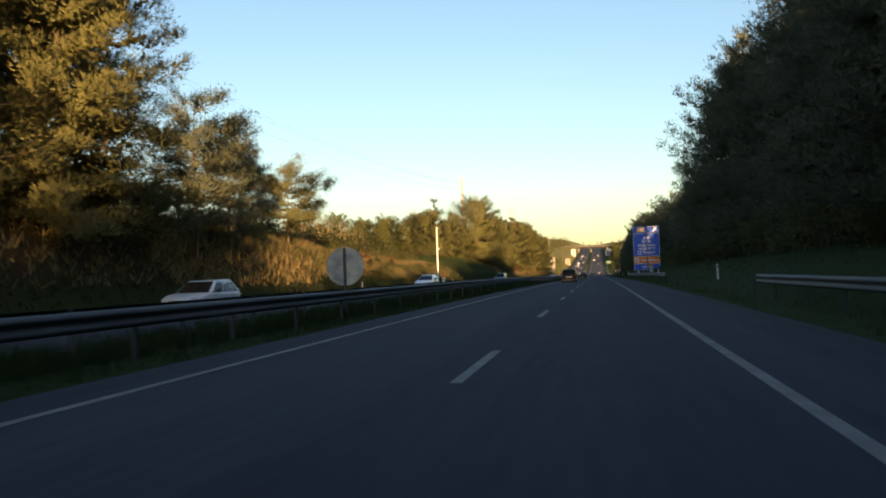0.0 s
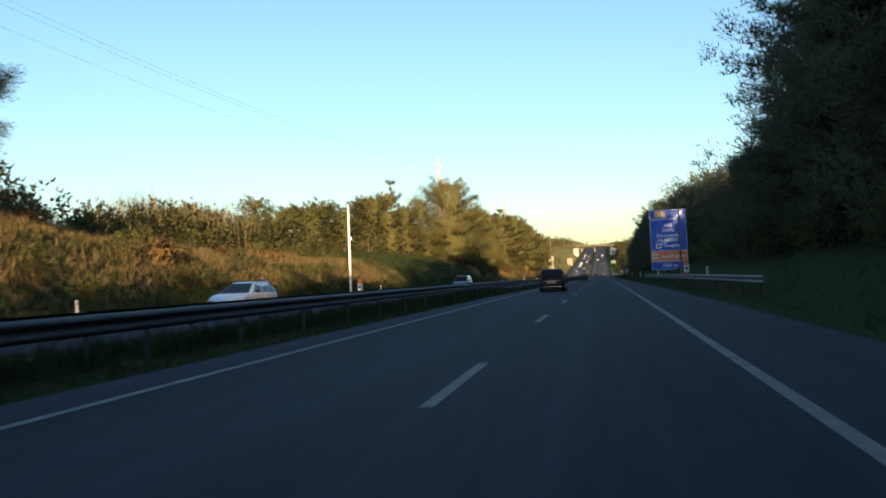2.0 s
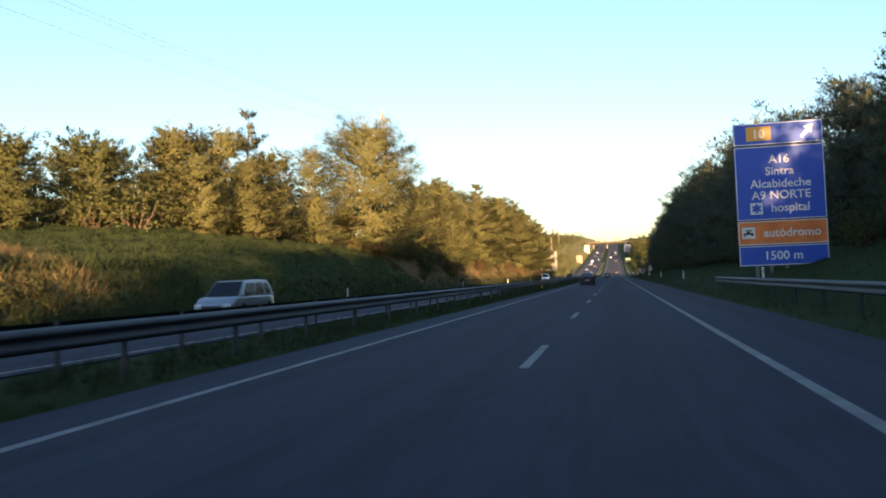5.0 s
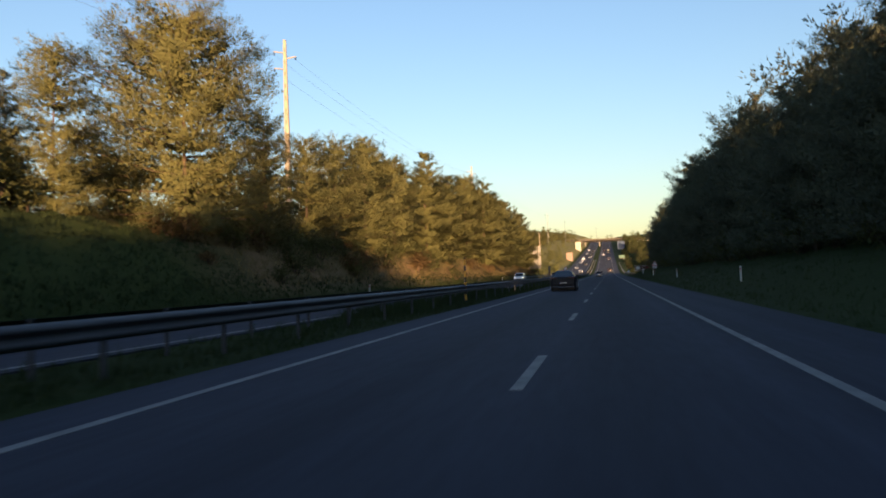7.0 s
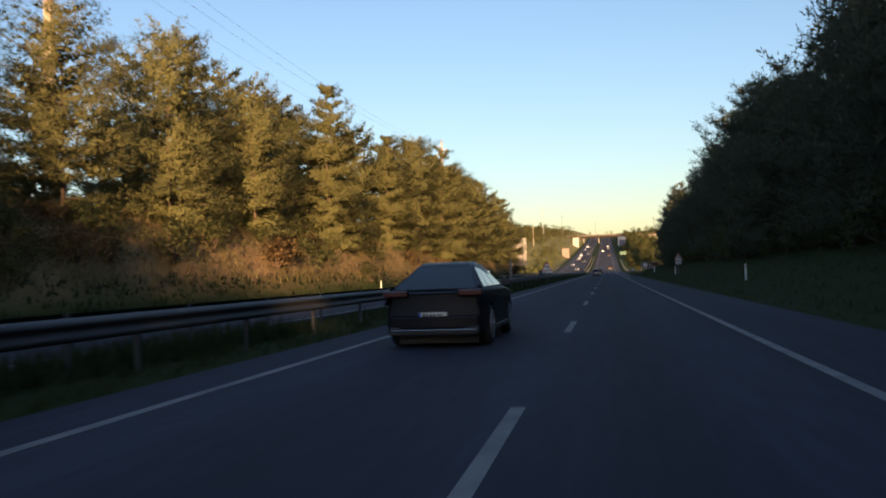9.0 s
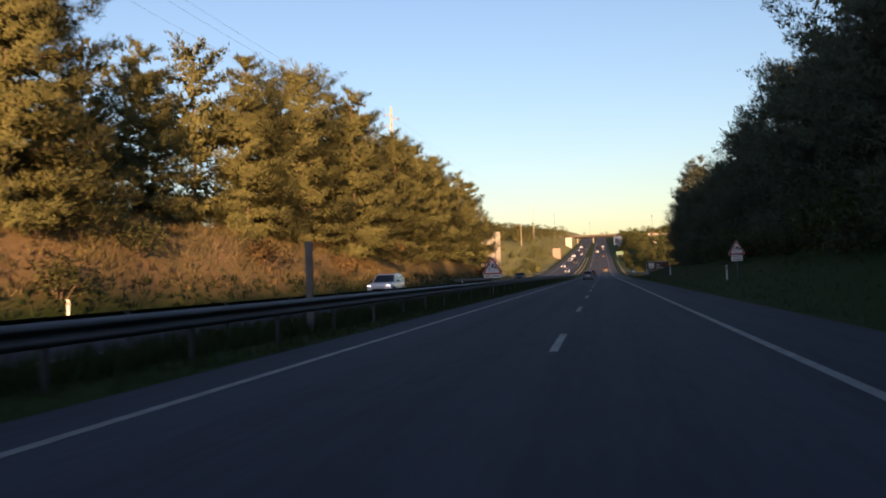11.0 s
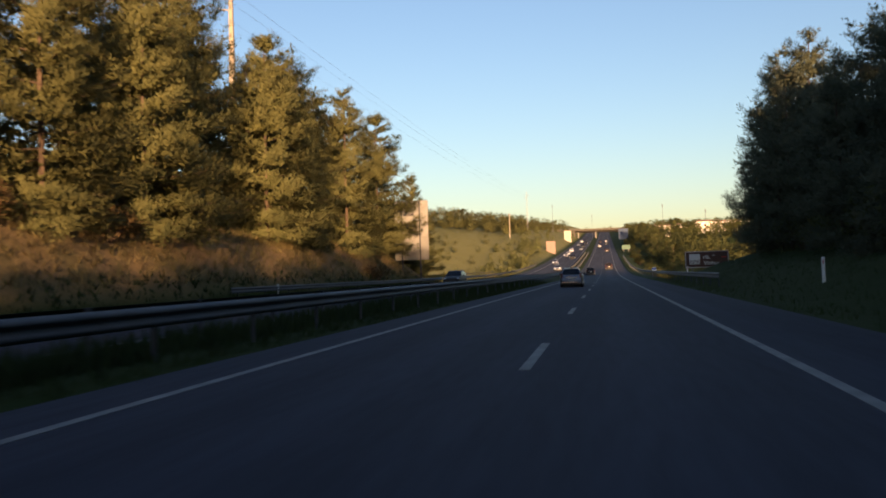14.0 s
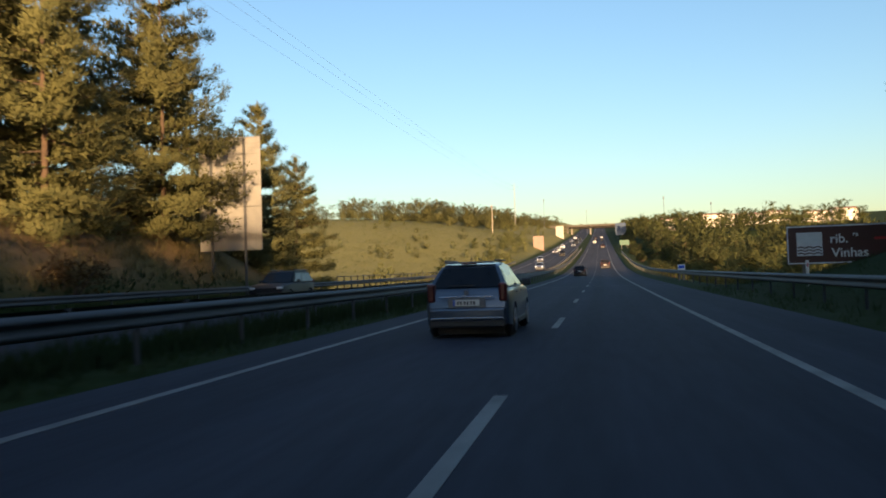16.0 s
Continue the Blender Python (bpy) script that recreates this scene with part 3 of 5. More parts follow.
BIG_PINES = [Kind("pine", 18.0, lambda s=s, st=st, b=b, ra=ra: tree_thing("pine_tree", grow_pine(s, 18.0, b, ra, st, 128, 86000, 0.25, 0.058, 0.02, 2, 6.0, 0.30, 0.22, 0.45, 0.40, 0.66), NEEDLE, LBL_LIT, "pine tree", ROW))
             for s, st, b, ra in ((91, "cone", 0.03, 6.7), (92, "dome", 0.05, 6.0), (93, "cone", 0.02, 6.4))]
BACK_PINES = [Kind("pine", 18.0, lambda s=s, st=st, b=b, ra=ra: tree_thing("pine_tree", grow_pine(s, 18.0, b, ra, st, 70, 12000, 0.44, 0.16, 0.02, 3, 5.0, 0.35, 0.14, 0.9, 0.42), NEEDLE, LBL_LIT, "pine tree", ROW))
              for s, st, b, ra in ((17, "cone", 0.05, 5.8), (18, "cone", 0.04, 6.2), (19, "dome", 0.06, 5.6))]
OPEN_PINES = [Kind("pine", 12.0, lambda s=s: tree_thing("pine_tree", grow_pine(s, 12.0, 0.32, 3.0, "dome", 34, 30000, 0.24, 0.056, 0.05, 1, 1.3, 0.45, 0.05, 0.5, 0.74), NEEDLE_SHADE, LBL_LIT, "pine tree")) for s in (21, 22)]
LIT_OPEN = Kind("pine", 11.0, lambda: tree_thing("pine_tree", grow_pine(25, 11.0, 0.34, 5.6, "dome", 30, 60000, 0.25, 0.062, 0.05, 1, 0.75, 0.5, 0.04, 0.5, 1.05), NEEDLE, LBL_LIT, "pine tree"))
DARK = [Kind("pine", 16.0, lambda s=s, st=st, b=b, ra=ra: tree_thing("pine_tree", grow_pine(s, 16.0, b, ra, st, 90, 18000, 0.29, 0.094, 0.03, 6, 4.6, 0.34, 0.2, 0.5, 0.44), NEEDLE_SHADE, LBL_SHADE, "pine tree", WALL))
        for s, st, b, ra in ((31, "cone", 0.06, 4.6), (32, "dome", 0.08, 4.6), (33, "cone", 0.05, 4.9), (34, "dome", 0.10, 4.3))]
# Coarse pines for the stretch out of view, there to cast shade.
DARK_UNSEEN = [Kind("pine", 16.0, lambda s=s: tree_thing("pine_tree", grow_pine(s, 16.0, 0.06, 4.8, "dome", 46, 3000, 0.6, 0.26, 0.03, 6, 1.6, 0.4, 0.2, 0.75, 0.8), NEEDLE_SHADE, LBL_SHADE, "pine tree", WALL)) for s in (39, 40)]
DARK_FINE = [Kind("pine", 16.0, lambda s=s, st=st: tree_thing("pine_tree", grow_pine(s, 16.0, 0.06, 4.8, st, 100, 46000, 0.26, 0.062, 0.03, 2, 5.0, 0.32, 0.2, 0.5, 0.42), NEEDLE_SHADE, LBL_SHADE, "pine tree", WALL)) for s, st in ((37, "cone"), (38, "dome"))]
ROUND = [Kind("broadleaf", 10.0, lambda s=s: tree_thing("broadleaf_tree", grow_pine(s, 10.0, 0.10, 4.3, "dome", 70, 11000, 0.29, 0.12, 0.03, 2, 6.0, 0.30, 0.16, 1.0, 0.32), LEAF, "rounded leafy tree with olive green foliage in evening sun", "tree")) for s in (41, 42)]
EUCA = Kind("eucalyptus", 13.0, lambda: tree_thing("eucalyptus_tree", grow_pine(45, 13.0, 0.15, 1.9, "dome", 40, 7000, 0.30, 0.085, 0.06, 1, 2.0, 0.6, 0.04, 1.2, 0.4), LEAF_GREY, "slender pale eucalyptus tree with sparse hanging leaves", "tree"))
BUSH = [Kind("bush", 3.0, lambda s=s: tree_thing("bush", grow_shrub(s, 2.1, 3.0), LEAF, "dense green roadside bush", "bush", "bushes on the banks", wood_name="stem")) for s in (51, 52, 53)]
BROWN_BUSH = [Kind("bush", 2.0, lambda s=s: tree_thing("bush", grow_shrub(s, 1.6, 2.0, 420, 0.24, 0.075), LEAF_BROWN, "dry brown shrub on the earth bank", "bush", "dry shrubs on the bank", wood_name="stem")) for s in (61, 62)]
FAR_TREES = [Kind("far_tree", 9.0, lambda s=s, st=st: tree_thing("tree", grow_pine(s, 9.0, 0.10, 3.8, st, 34, 1500, 0.5, 0.22, 0.03, 1, 1.8, 0.35, 0.12, 1.0, 0.6), LEAF, "leafy tree in the valley lit by low sun", "tree", "trees in the valley")) for s, st in ((71, "dome"), (72, "dome"), (73, "cone"))]


def pick(kinds):
    return kinds[int(rng.integers(len(kinds)))]


# far bank, from the start of the walk on: big pines, then three open ones
for x, y, top, k in ((-27.0, 83, 19.5, 1), (-28.2, 90.5, 21, 3), (-25.2, 98, 20.5, 4), (-30.5, 102.5, 16.5, 1), (-31.5, 105, 19, 3), (-34, 96, 18, 2), (-29, 76, 20, 3), (-36, 82, 19, 2), (-30, 64, 19, 1), (-34, 52, 19, 0), (-28, 44, 18, 2)):
    (BIG_PINES[k % 2] if 82 < y < 106 and x > -32 else PINES[k]).put(x, y, top)
for x, y, h, turn, k in ((-22.9, 108.5, 11.0, 0.6, 0), (-23.6, 114.5, 9.6, 2.2, 1), (-25.0, 119, 7.6, 3.6, 0)):
    OPEN_PINES[k].put(x, y, h, turn, "dark open pine with bare lower trunk against the sky")
LIT_OPEN.put(-26.2, 132.5, 7.0, 1.0, "open-crowned pine with sunlit trunk on the grassy bank")
for x, y, h in ((-25.5, 104, 3.2), (-26.5, 109, 3.4), (-25, 114, 3.0), (-27, 118, 3.2), (-26, 123, 2.8), (-28, 127, 3.0), (-29, 101, 3.5), (-30, 121, 3.4), (-31, 130, 2.6)):
    pick(BUSH).put(x, y, h)
for i, (x, y, h) in enumerate(((-26.8, 86, 4.2), (-29.5, 88, 5.0), (-26.2, 92, 4.2), (-30.0, 95, 5.2), (-27.6, 99, 4.6), (-31.5, 91, 5.5), (-33, 100, 5.5), (-28, 81, 4.8), (-32, 110, 4.6), (-30, 115, 4.2))):
    BUSH[i % 3].put(x, y, h, 0.9 * i)
# low scrub and small trees between the pines
for x, y, h in ((-35.5, 171, 4.8), (-36.5, 166.5, 4.8), (-35.0, 177, 4.4), (-37, 162, 4.6), (-36.5, 187, 4.4), (-36, 194, 4.8), (-22.0, 148, 1.5), (-22.4, 152, 1.9), (-21.6, 163, 1.3), (-22.0, 168, 1.6), (-21.4, 174, 1.2), (-21.6, 181, 1.4), (-21.4, 190, 1.5), (-22.2, 197, 1.7), (-21.5, 200, 1.2)):
    pick(BUSH).put(x, y, h)
for x, y, h in ((-40, 198, 4.6), (-42, 204, 5.0), (-40, 219, 6.8), (-43, 213, 5.0)):
    pick(ROUND).put(x, y, h)
for i in range(44):
    y = rng.uniform(140, 250)
    x = rng.uniform(-58, -36)
    pick(BUSH).put(x, y, rng.uniform(1.8, 5.0) + 0.09 * (-33 - x) + (1.3 if 148 < y < 205 and x < -36 else 0))
for x, y, h in ((-47, 192, 6.5), (-44, 216, 7), (-50, 208, 7), (-52, 228, 8.5), (-44, 238, 8), (-55, 200, 6.5), (-46, 226, 7), (-50, 240, 8), (-57, 215, 8)):
    pick(ROUND).put(x, y, h, sink=0.7)
for x, y, h in ((-38, 240, 8), (-37, 226, 7), (-40, 220, 7), (-36, 256, 7), (-42, 231, 8)):
    pick(ROUND).put(x, y, h)
for i in range(22):
    y = rng.uniform(222, 268)
    pick(BUSH).put(rng.uniform(-41, -32), y, rng.uniform(3.0, 4.8))
for x, y, h in ((-31.5, 246, 8.5), (-35, 243, 10), (-30.5, 239, 7), (-34, 233, 8.5), (-37, 237, 9), (-31, 231, 6.5)):
    YOUNG.put(x, y, h, label="bushy young pine lit by low sun on the grassy bank")
EUCA.put(-35.4, 249.2, 13.5)
EUCA.put(-34, 258, 9, 2.0, tilt=0.2)
# the long row of pines on the far bank
for x, y, h, k in ((-28.0, 268.0, 15.4, 4), (-26.6, 279, 10.6, 3), (-32.5, 260, 10.5, 3), (-27.5, 291, 10.4, 3), (-28.2, 302, 11.8, 4), (-28, 313, 13.2, 3), (-30.5, 320, 14.5, 0),
                   (-28, 327, 12.8, 4), (-31, 333.5, 13.0, 3), (-26.8, 342.5, 16.6, 4), (-35.0, 354, 14.4, 3), (-33.6, 365.5, 14.4, 2), (-29.3, 375.5, 15.8, 0), (-27.4, 384.5, 17, 3), (-25.0, 393.5, 18, 2), (-30.5, 402, 18, 4), (-29.8, 409.5, 17.6, 0), (-26.2, 417, 17, 2), (-25.6, 425.5, 16.5, 1),
                   (-30.8, 432.5, 18, 0), (-31.2, 439.5, 18, 3), (-26.6, 446.0, 17.4, 1), (-26.4, 452, 15.5, 2), (-30.8, 459.5, 17.4, 3), (-25.8, 465.5, 17.2, 2), (-25.3, 476.0, 16.4, 1), (-23.6, 487, 12.5, 1), (-25, 498, 12.5, 2)):
    (BIG_PINES[(k == 3) + 2 * (k == 2)] if y > 338 else WIDE_PINE if y == 268 else PINES[k]).put(x, y, h)
for x, y, h in ((-33, 284, 8.5), (-34, 296, 9.5), (-34.5, 308, 11), (-34.5, 320, 13.2), (-34, 333, 15), (-34.5, 347, 15.5), (-34, 359, 13), (-34, 375, 16.5), (-33, 388, 16.5), (-33, 401, 16), (-33, 413, 16), (-33, 428, 16.2),
                (-33, 442, 16.5), (-33, 456, 16.5), (-31, 469, 17), (-29.5, 491, 13), (-30.5, 482, 14.5), (-30.5, 466, 15.5), (-34.5, 394, 17.5), (-35.0, 407, 17), (-34.5, 420, 17), (-35.5, 435, 17.5), (-35.0, 449, 17), (-34, 463, 16.5), (-29.5, 473, 13.5), (-28.5, 449, 12)):
    pick(BACK_PINES).put(x, y, h, label="pine standing in shade behind the front row on the bank")
for i in range(9):
    BACK_PINES[i % 3].put(-36.2 - 1.3 * (i % 3), 318 + 5.5 * i, 8.2 + 0.8 * (i % 2), 1.1 * i, "short bushy pine filling the gaps behind the row", 0.6)
for i in range(11):
    BACK_PINES[2].put(-36.0 - 1.5 * (i % 3), 254 + 4.8 * i, 6.6 + 0.7 * (i % 2), 1.3 * i, "short bushy pine filling the gaps behind the row", 0.5)
scatter_rng = np.random.default_rng(23)
for i in range(22):
    BUSH[i % 3].put(scatter_rng.uniform(-29.5, -23), scatter_rng.uniform(304, 352), scatter_rng.uniform(1.4, 3.2), 0.7 * i, "olive green shrub among the dry grass on the bank")
# shrubs on the bank's face
for i in range(24):
    pick(BUSH).put(rng.uniform(-27, -22), rng.uniform(256, 308), rng.uniform(1.4, 2.8), label="dark dense brush on the lower bank")
for i in range(50):
    y = rng.uniform(262, 480)
    x = rng.uniform(-31, -21.5)
    (pick(BROWN_BUSH) if rng.uniform() < 0.65 else pick(BUSH)).put(x, y, rng.uniform(0.8, 2.7))
for i in range(28):
    x, y = rng.uniform(-33, -24), 136 + 0.82 * (rng.uniform(136, 214) - 136)
    (pick(BROWN_BUSH) if rng.uniform() < 0.3 else pick(BUSH)).put(x, y, rng.uniform(0.9, 2.1))
bush_rng = np.random.default_rng(31)
for i in range(34):
    low = i < 20
    BUSH[i % 3].put(bush_rng.uniform(-24.6, -21.4) if low else bush_rng.uniform(-35, -26), bush_rng.uniform(134, 200), bush_rng.uniform(0.9, 1.7) if low else bush_rng.uniform(1.6, 3.0), 1.7 * i, "low green bramble bush among the dead grass")
for i in range(14):
    y = rng.uniform(60, 135)
    (pick(BROWN_BUSH) if rng.uniform() < 0.5 else pick(BUSH)).put(rng.uniform(-33, -24), y, rng.uniform(0.8, 2.0))

# near verge: a dark wall of pines with undergrowth
y = -120.0
while y < 449:
    recess = 3.0 if 196 < y < 246 else 2.7 if 98 < y < 170 else 0.0
    # Pines before y 84 stay unseen; their heights set the shade on the far bank.
    h = float(np.interp(y, [-85, -80, -22, -16, -6, 0, 94, 102, 120, 150, 166, 172, 202, 240, 285, 292, 340, 354, 376, 396, 412, 432, 440, 470],
                        [15, 18, 18, 20, 20, 14, 14, 19, 20.5, 22, 21, 10.4, 9.8, 12.2, 12.8, 14.5, 14.8, 15.8, 15.2, 12.8, 11, 11, 12.4, 12]))
    pick(DARK_FINE if 98 < y < 170 else DARK if y > 84 else DARK_UNSEEN).put(15.8 + recess + rng.uniform(-1.2, 1.2), y, h * rng.uniform(0.88, 1.08))
    y += rng.uniform(3.6, 4.8)
for x, y, h in ((20.5, 459, 13.5), (21.5, 470, 10.5), (20.8, 475, 8.5), (22, 466, 12)):
    DARK_FINE[0].put(x, y, h)
for x, y, h, turn in ((17.0, 457.5, 17.2, 0.7), (17.6, 450.5, 17, 2.9), (17.2, 462.5, 13.5, 5.2), (13.8, 417.5, 10.5, 4.0), (13.6, 427, 10.0, 1.5)):
    DARK_FINE[0].put(x, y, h, turn)
y = 40.0
while y < 442:
    recess = 3.0 if 196 < y < 246 else 0.0
    pick(BUSH).put(14.2 + recess + rng.uniform(-0.8, 1.0), y, rng.uniform(2.4, 4.4), label="dark bush at the foot of the pines")
    y += rng.uniform(6.0, 9.0)

for i in range(26):
    pick(BUSH).put(rng.uniform(-38, -32), 284 + 7.6 * i + rng.uniform(-2, 2), rng.uniform(3.2, 4.6))


def woods(name, kinds, spots, label, category, blades=900, leaf=0.55, wide=0.27):
    """Far trees that nobody could count, as one sheet: shapes of the given kinds joined."""
    shapes = []
    for s, st, b, tall, mat in kinds:
        wood, crown = grow_pine(s, tall, b, tall * 0.40, st, 26, blades, leaf, wide, 0.03, 30, 1.4, 0.35, 0.14, 1.0, 0.8)
        shapes.append((tall, crown, mat))
    for k, (tall, (v, f, nn), mat) in enumerate(shapes):
        chunks, shade = [], []
        for x, y, h in spots[k::len(shapes)]:
            a = rng.uniform(0, 6.28)
            c, s_ = math.cos(a), math.sin(a)
            turn = np.array([[c, s_, 0], [-s_, c, 0], [0, 0, 1]])
            w = v @ turn * (h / tall)
            shade.append(nn @ turn)
            chunks.append((w + [x, y, float(ground_z(x, y)) - 0.2], f))
        tagged(new(name, mesh_arrays(name, *join_arrays(chunks), mat, np.concatenate(shade))), label, category, kind="stuff")


# Mostly hidden trees; heights largely follow the shade wanted on the far bank.
def forest_height(y):
    return float(np.interp(y, [-150, -50, -38, 52, 66, 96, 102, 164, 172, 196, 232, 245, 280, 288, 342, 350, 415, 425, 462], [20, 20.5, 15, 15, 14, 20, 20, 18, 11, 11, 13, 12.5, 12.5, 20, 20, 17, 16, 13, 13]))


woods("near_forest", ((35, "dome", 0.08, 15, NEEDLE_SHADE), (36, "cone", 0.06, 15, NEEDLE_SHADE), (37, "dome", 0.08, 15, NEEDLE_SHADE)),
      [(rng.uniform(22, 30), yy, forest_height(yy) * rng.uniform(0.86, 1.02)) for yy in np.arange(78, 462, 3.2)], "dark pine forest behind the verge", "woods", 3600, 0.40, 0.15)
# Added out of view: tree heights chosen so their shadows fall on the far bank.
woods("rear_forest", ((35, "dome", 0.08, 15, NEEDLE_SHADE), (36, "dome", 0.06, 15, NEEDLE_SHADE)),
      [(rng.uniform(22, 30), yy, forest_height(yy) * rng.uniform(0.88, 1.0)) for yy in np.arange(-150, 78, 3.2)]
      + [(rng.uniform(34, 48), yy, float(np.interp(yy, [-84, -76, 22, 32, 104, 112, 168, 176, 290, 300], [25.5, 14, 14, 24, 24, 14, 14, 22, 22, 15])) * rng.uniform(0.9, 1.03)) for yy in np.arange(-150, 462, 5.5)], "unseen pine forest added further back to shade the far bank", "woods")
woods("forest_undergrowth", ((38, "dome", 0.02, 6, NEEDLE_SHADE), (39, "dome", 0.02, 6, NEEDLE_SHADE)),
      [(rng.uniform(17, 31), yy, rng.uniform(4.5, 7.5)) for yy in np.arange(20, 470, 4.0)], "dark undergrowth below the pines", "woods")
woods("bank_back_woods", ((16, "dome", 0.05, 15, NEEDLE), (17, "cone", 0.05, 15, NEEDLE)),
      [(rng.uniform(-42, -36), yy + rng.uniform(-2, 2), rng.uniform(12, 16) * (0.75 if yy < 372 else 1.0)) for yy in np.arange(334, 480, 8.0)], "pines behind the row on the far bank", "woods")
# the valley and the hills ahead
y = 497.0
while y < 1070:
    h = float(np.interp(y, [497, 512, 560, 617, 690, 760, 880, 1070], [5, 5.2, 6.6, 8.6, 10, 10, 9.5, 8]))
    pick(ROUND if y < 600 else FAR_TREES).put(rng.uniform(16, 24) + 0.3 * h, y, h * rng.uniform(0.75, 1.05), sink=0.4)
    y += rng.uniform(7, 13)
y = 500.0
while y < 900:
    pick(BUSH).put(rng.uniform(11.5, 15.5), y, rng.uniform(2.2, 4.2), label="dark bush below the motorway verge")
    y += rng.uniform(9, 14)
for i in range(30):
    y = rng.uniform(500, 700)
    pick(ROUND if y < 600 else FAR_TREES).put(rng.uniform(22, 45), y, float(np.interp(y, [500, 560, 620, 700], [5, 7, 9, 10.5])) * rng.uniform(0.8, 1.05))
woods("valley_woods", ((71, "dome", 0.1, 9, LEAF), (72, "dome", 0.12, 9, LEAF)),
      [(24 + abs(rng.normal(0, 38)), rng.uniform(560, 800), rng.uniform(7, 11)) for i in range(110)] + [(rng.uniform(16, 110), rng.uniform(780, 900), rng.uniform(6, 9)) for i in range(60)]
      + [(rng.uniform(17, 60), rng.uniform(900, 1180), rng.uniform(6, 10)) for i in range(36)], "sunlit woods filling the valley beside the motorway", "woods")
woods("hill_woods", ((81, "dome", 0.08, 11, NEEDLE), (82, "dome", 0.1, 11, NEEDLE)),
      [(-46 - abs(rng.normal(0, 60)), rng.uniform(800, 960), rng.uniform(6.5, 11)) for i in range(150)] + [(rng.uniform(-160, 160), rng.uniform(1290, 1420), rng.uniform(4, 7)) for i in range(60)] + [(rng.uniform(-120, -34), rng.uniform(690, 760), rng.uniform(2.5, 5)) for i in range(16)] + [(-36 - abs(rng.normal(0, 30)), rng.uniform(960, 1280), rng.uniform(5, 8)) for i in range(60)]
      + [(rng.uniform(-62, -26), rng.uniform(1040, 1100), rng.uniform(4, 6.5)) for i in range(20)] + [(rng.uniform(17, 60), rng.uniform(1040, 1100), rng.uniform(6, 9)) for i in range(16)],
      "distant pine woods along the hill crest", "woods")
woods("hill_scrub", ((73, "dome", 0.02, 9, SCRUB), (74, "dome", 0.02, 9, SCRUB)),
      [(-38 - abs(rng.normal(0, 45)), rng.uniform(520, 800), rng.uniform(1.6, 3.4)) for i in range(36)] + [(rng.uniform(-44, -30), rng.uniform(690, 960), rng.uniform(2, 4.5)) for i in range(24)] + [(rng.uniform(-36, -24.5), rng.uniform(540, 770), rng.uniform(2.4, 5.2)) for i in range(56)],
      "low olive scrub trees on the sunlit hillside", "scrub")


# ---- guardrails ----
def beam_mesh(name, y0, y1, face, top=0.92, tall=0.345, step=4.0):
    """Corrugated rail: its section is drawn along the road; face +1 shows the waves towards +x."""
    sec = [(0.0, top), (0.09, top - 0.035), (0.122, top - 0.075), (0.115, top - 0.11), (0.06, top - 0.15), (0.052, top - 0.19),
           (0.10, top - 0.235), (0.115, top - 0.27), (0.10, top - 0.31), (0.03, top - tall + 0.008), (0.0, top - tall)]
    sec = sec + [(a - 0.006 if a > 0.01 else a - 0.004, b) for a, b in reversed(sec)]
    ys = np.arange(y0, y1 + 0.01, step)
    n = len(sec)
    v = np.array([[face * a, y, road_z(y) + b] for y in ys for a, b in sec])
    i = np.arange(len(ys) - 1)[:, None] * n
    j = np.arange(n)[None, :]
    k = (j + 1) % n
    f = np.stack([i + j, i + k, i + n + k, i + n + j], -1).reshape(-1, 4)
    if face < 0:
        f = f[:, ::-1]
    return mesh_arrays(name, v, f, GALV)


def post_mesh():
    bm = bmesh.new()
    box(bm, 0, 0, 0.42, 0.008, 0.08, 1.02)
    box(bm, -0.03, 0.036, 0.42, 0.06, 0.008, 1.02)
    box(bm, -0.03, -0.036, 0.42, 0.06, 0.008, 1.02)
    return bm


def guardrail(x, y0, y1, face, label, spacing=4.0):
    g = thing("guardrail", Matrix.Translation((x, 0, 0)), label, "guardrail", "guardrails", "structure")
    part("beam", beam_mesh("beam", y0, y1, face), GALV, g)
    first = None
    for y in np.arange(y0 + 1.2, y1, spacing):
        z = float(road_z(y))
        if first is None:
            first = part("post", post_mesh(), GALV, g)
            p = first
            q = part("spacer", boxm(face * 0.02, 0, 0.74, 0.10, 0.08, 0.30, 0.01), GALV, g)
            sp = q
        else:
            p = new("post", first.data)
            q = new("spacer", sp.data)
            p.parent = q.parent = g
        p.location = (-face * 0.06, y, z)
        q.location = (-face * 0.03, y, z)
    return g


guardrail(-6.10, -20, 760, 1, "galvanised corrugated guardrail along the grassy central reservation")
guardrail(-7.45, -20, 760, -1, "galvanised guardrail facing the opposite carriageway")
guardrail(7.75, 20, 93.5, -1, "short galvanised guardrail beside the hard shoulder")
guardrail(7.75, 135, 223, -1, "galvanised guardrail protecting the large direction sign")
guardrail(7.75, 430, 700, -1, "galvanised guardrail along the embankment edge")
guardrail(-20.0, 425, 640, 1, "galvanised guardrail on the outer edge of the opposite carriageway")


# ---- signs ----
def sign_posts(owner, xs, z0, z1, y=0.10, size=0.16):
    for x in xs:
        bm = bmesh.new()
        box(bm, x, y, (z0 + z1) / 2, size * 0.06, size, z1 - z0)
        box(bm, x, y - size / 2, (z0 + z1) / 2, size, size * 0.08, z1 - z0)
        box(bm, x, y + size / 2, (z0 + z1) / 2, size, size * 0.08, z1 - z0)
        part("post", bm, POSTSTEEL, owner)


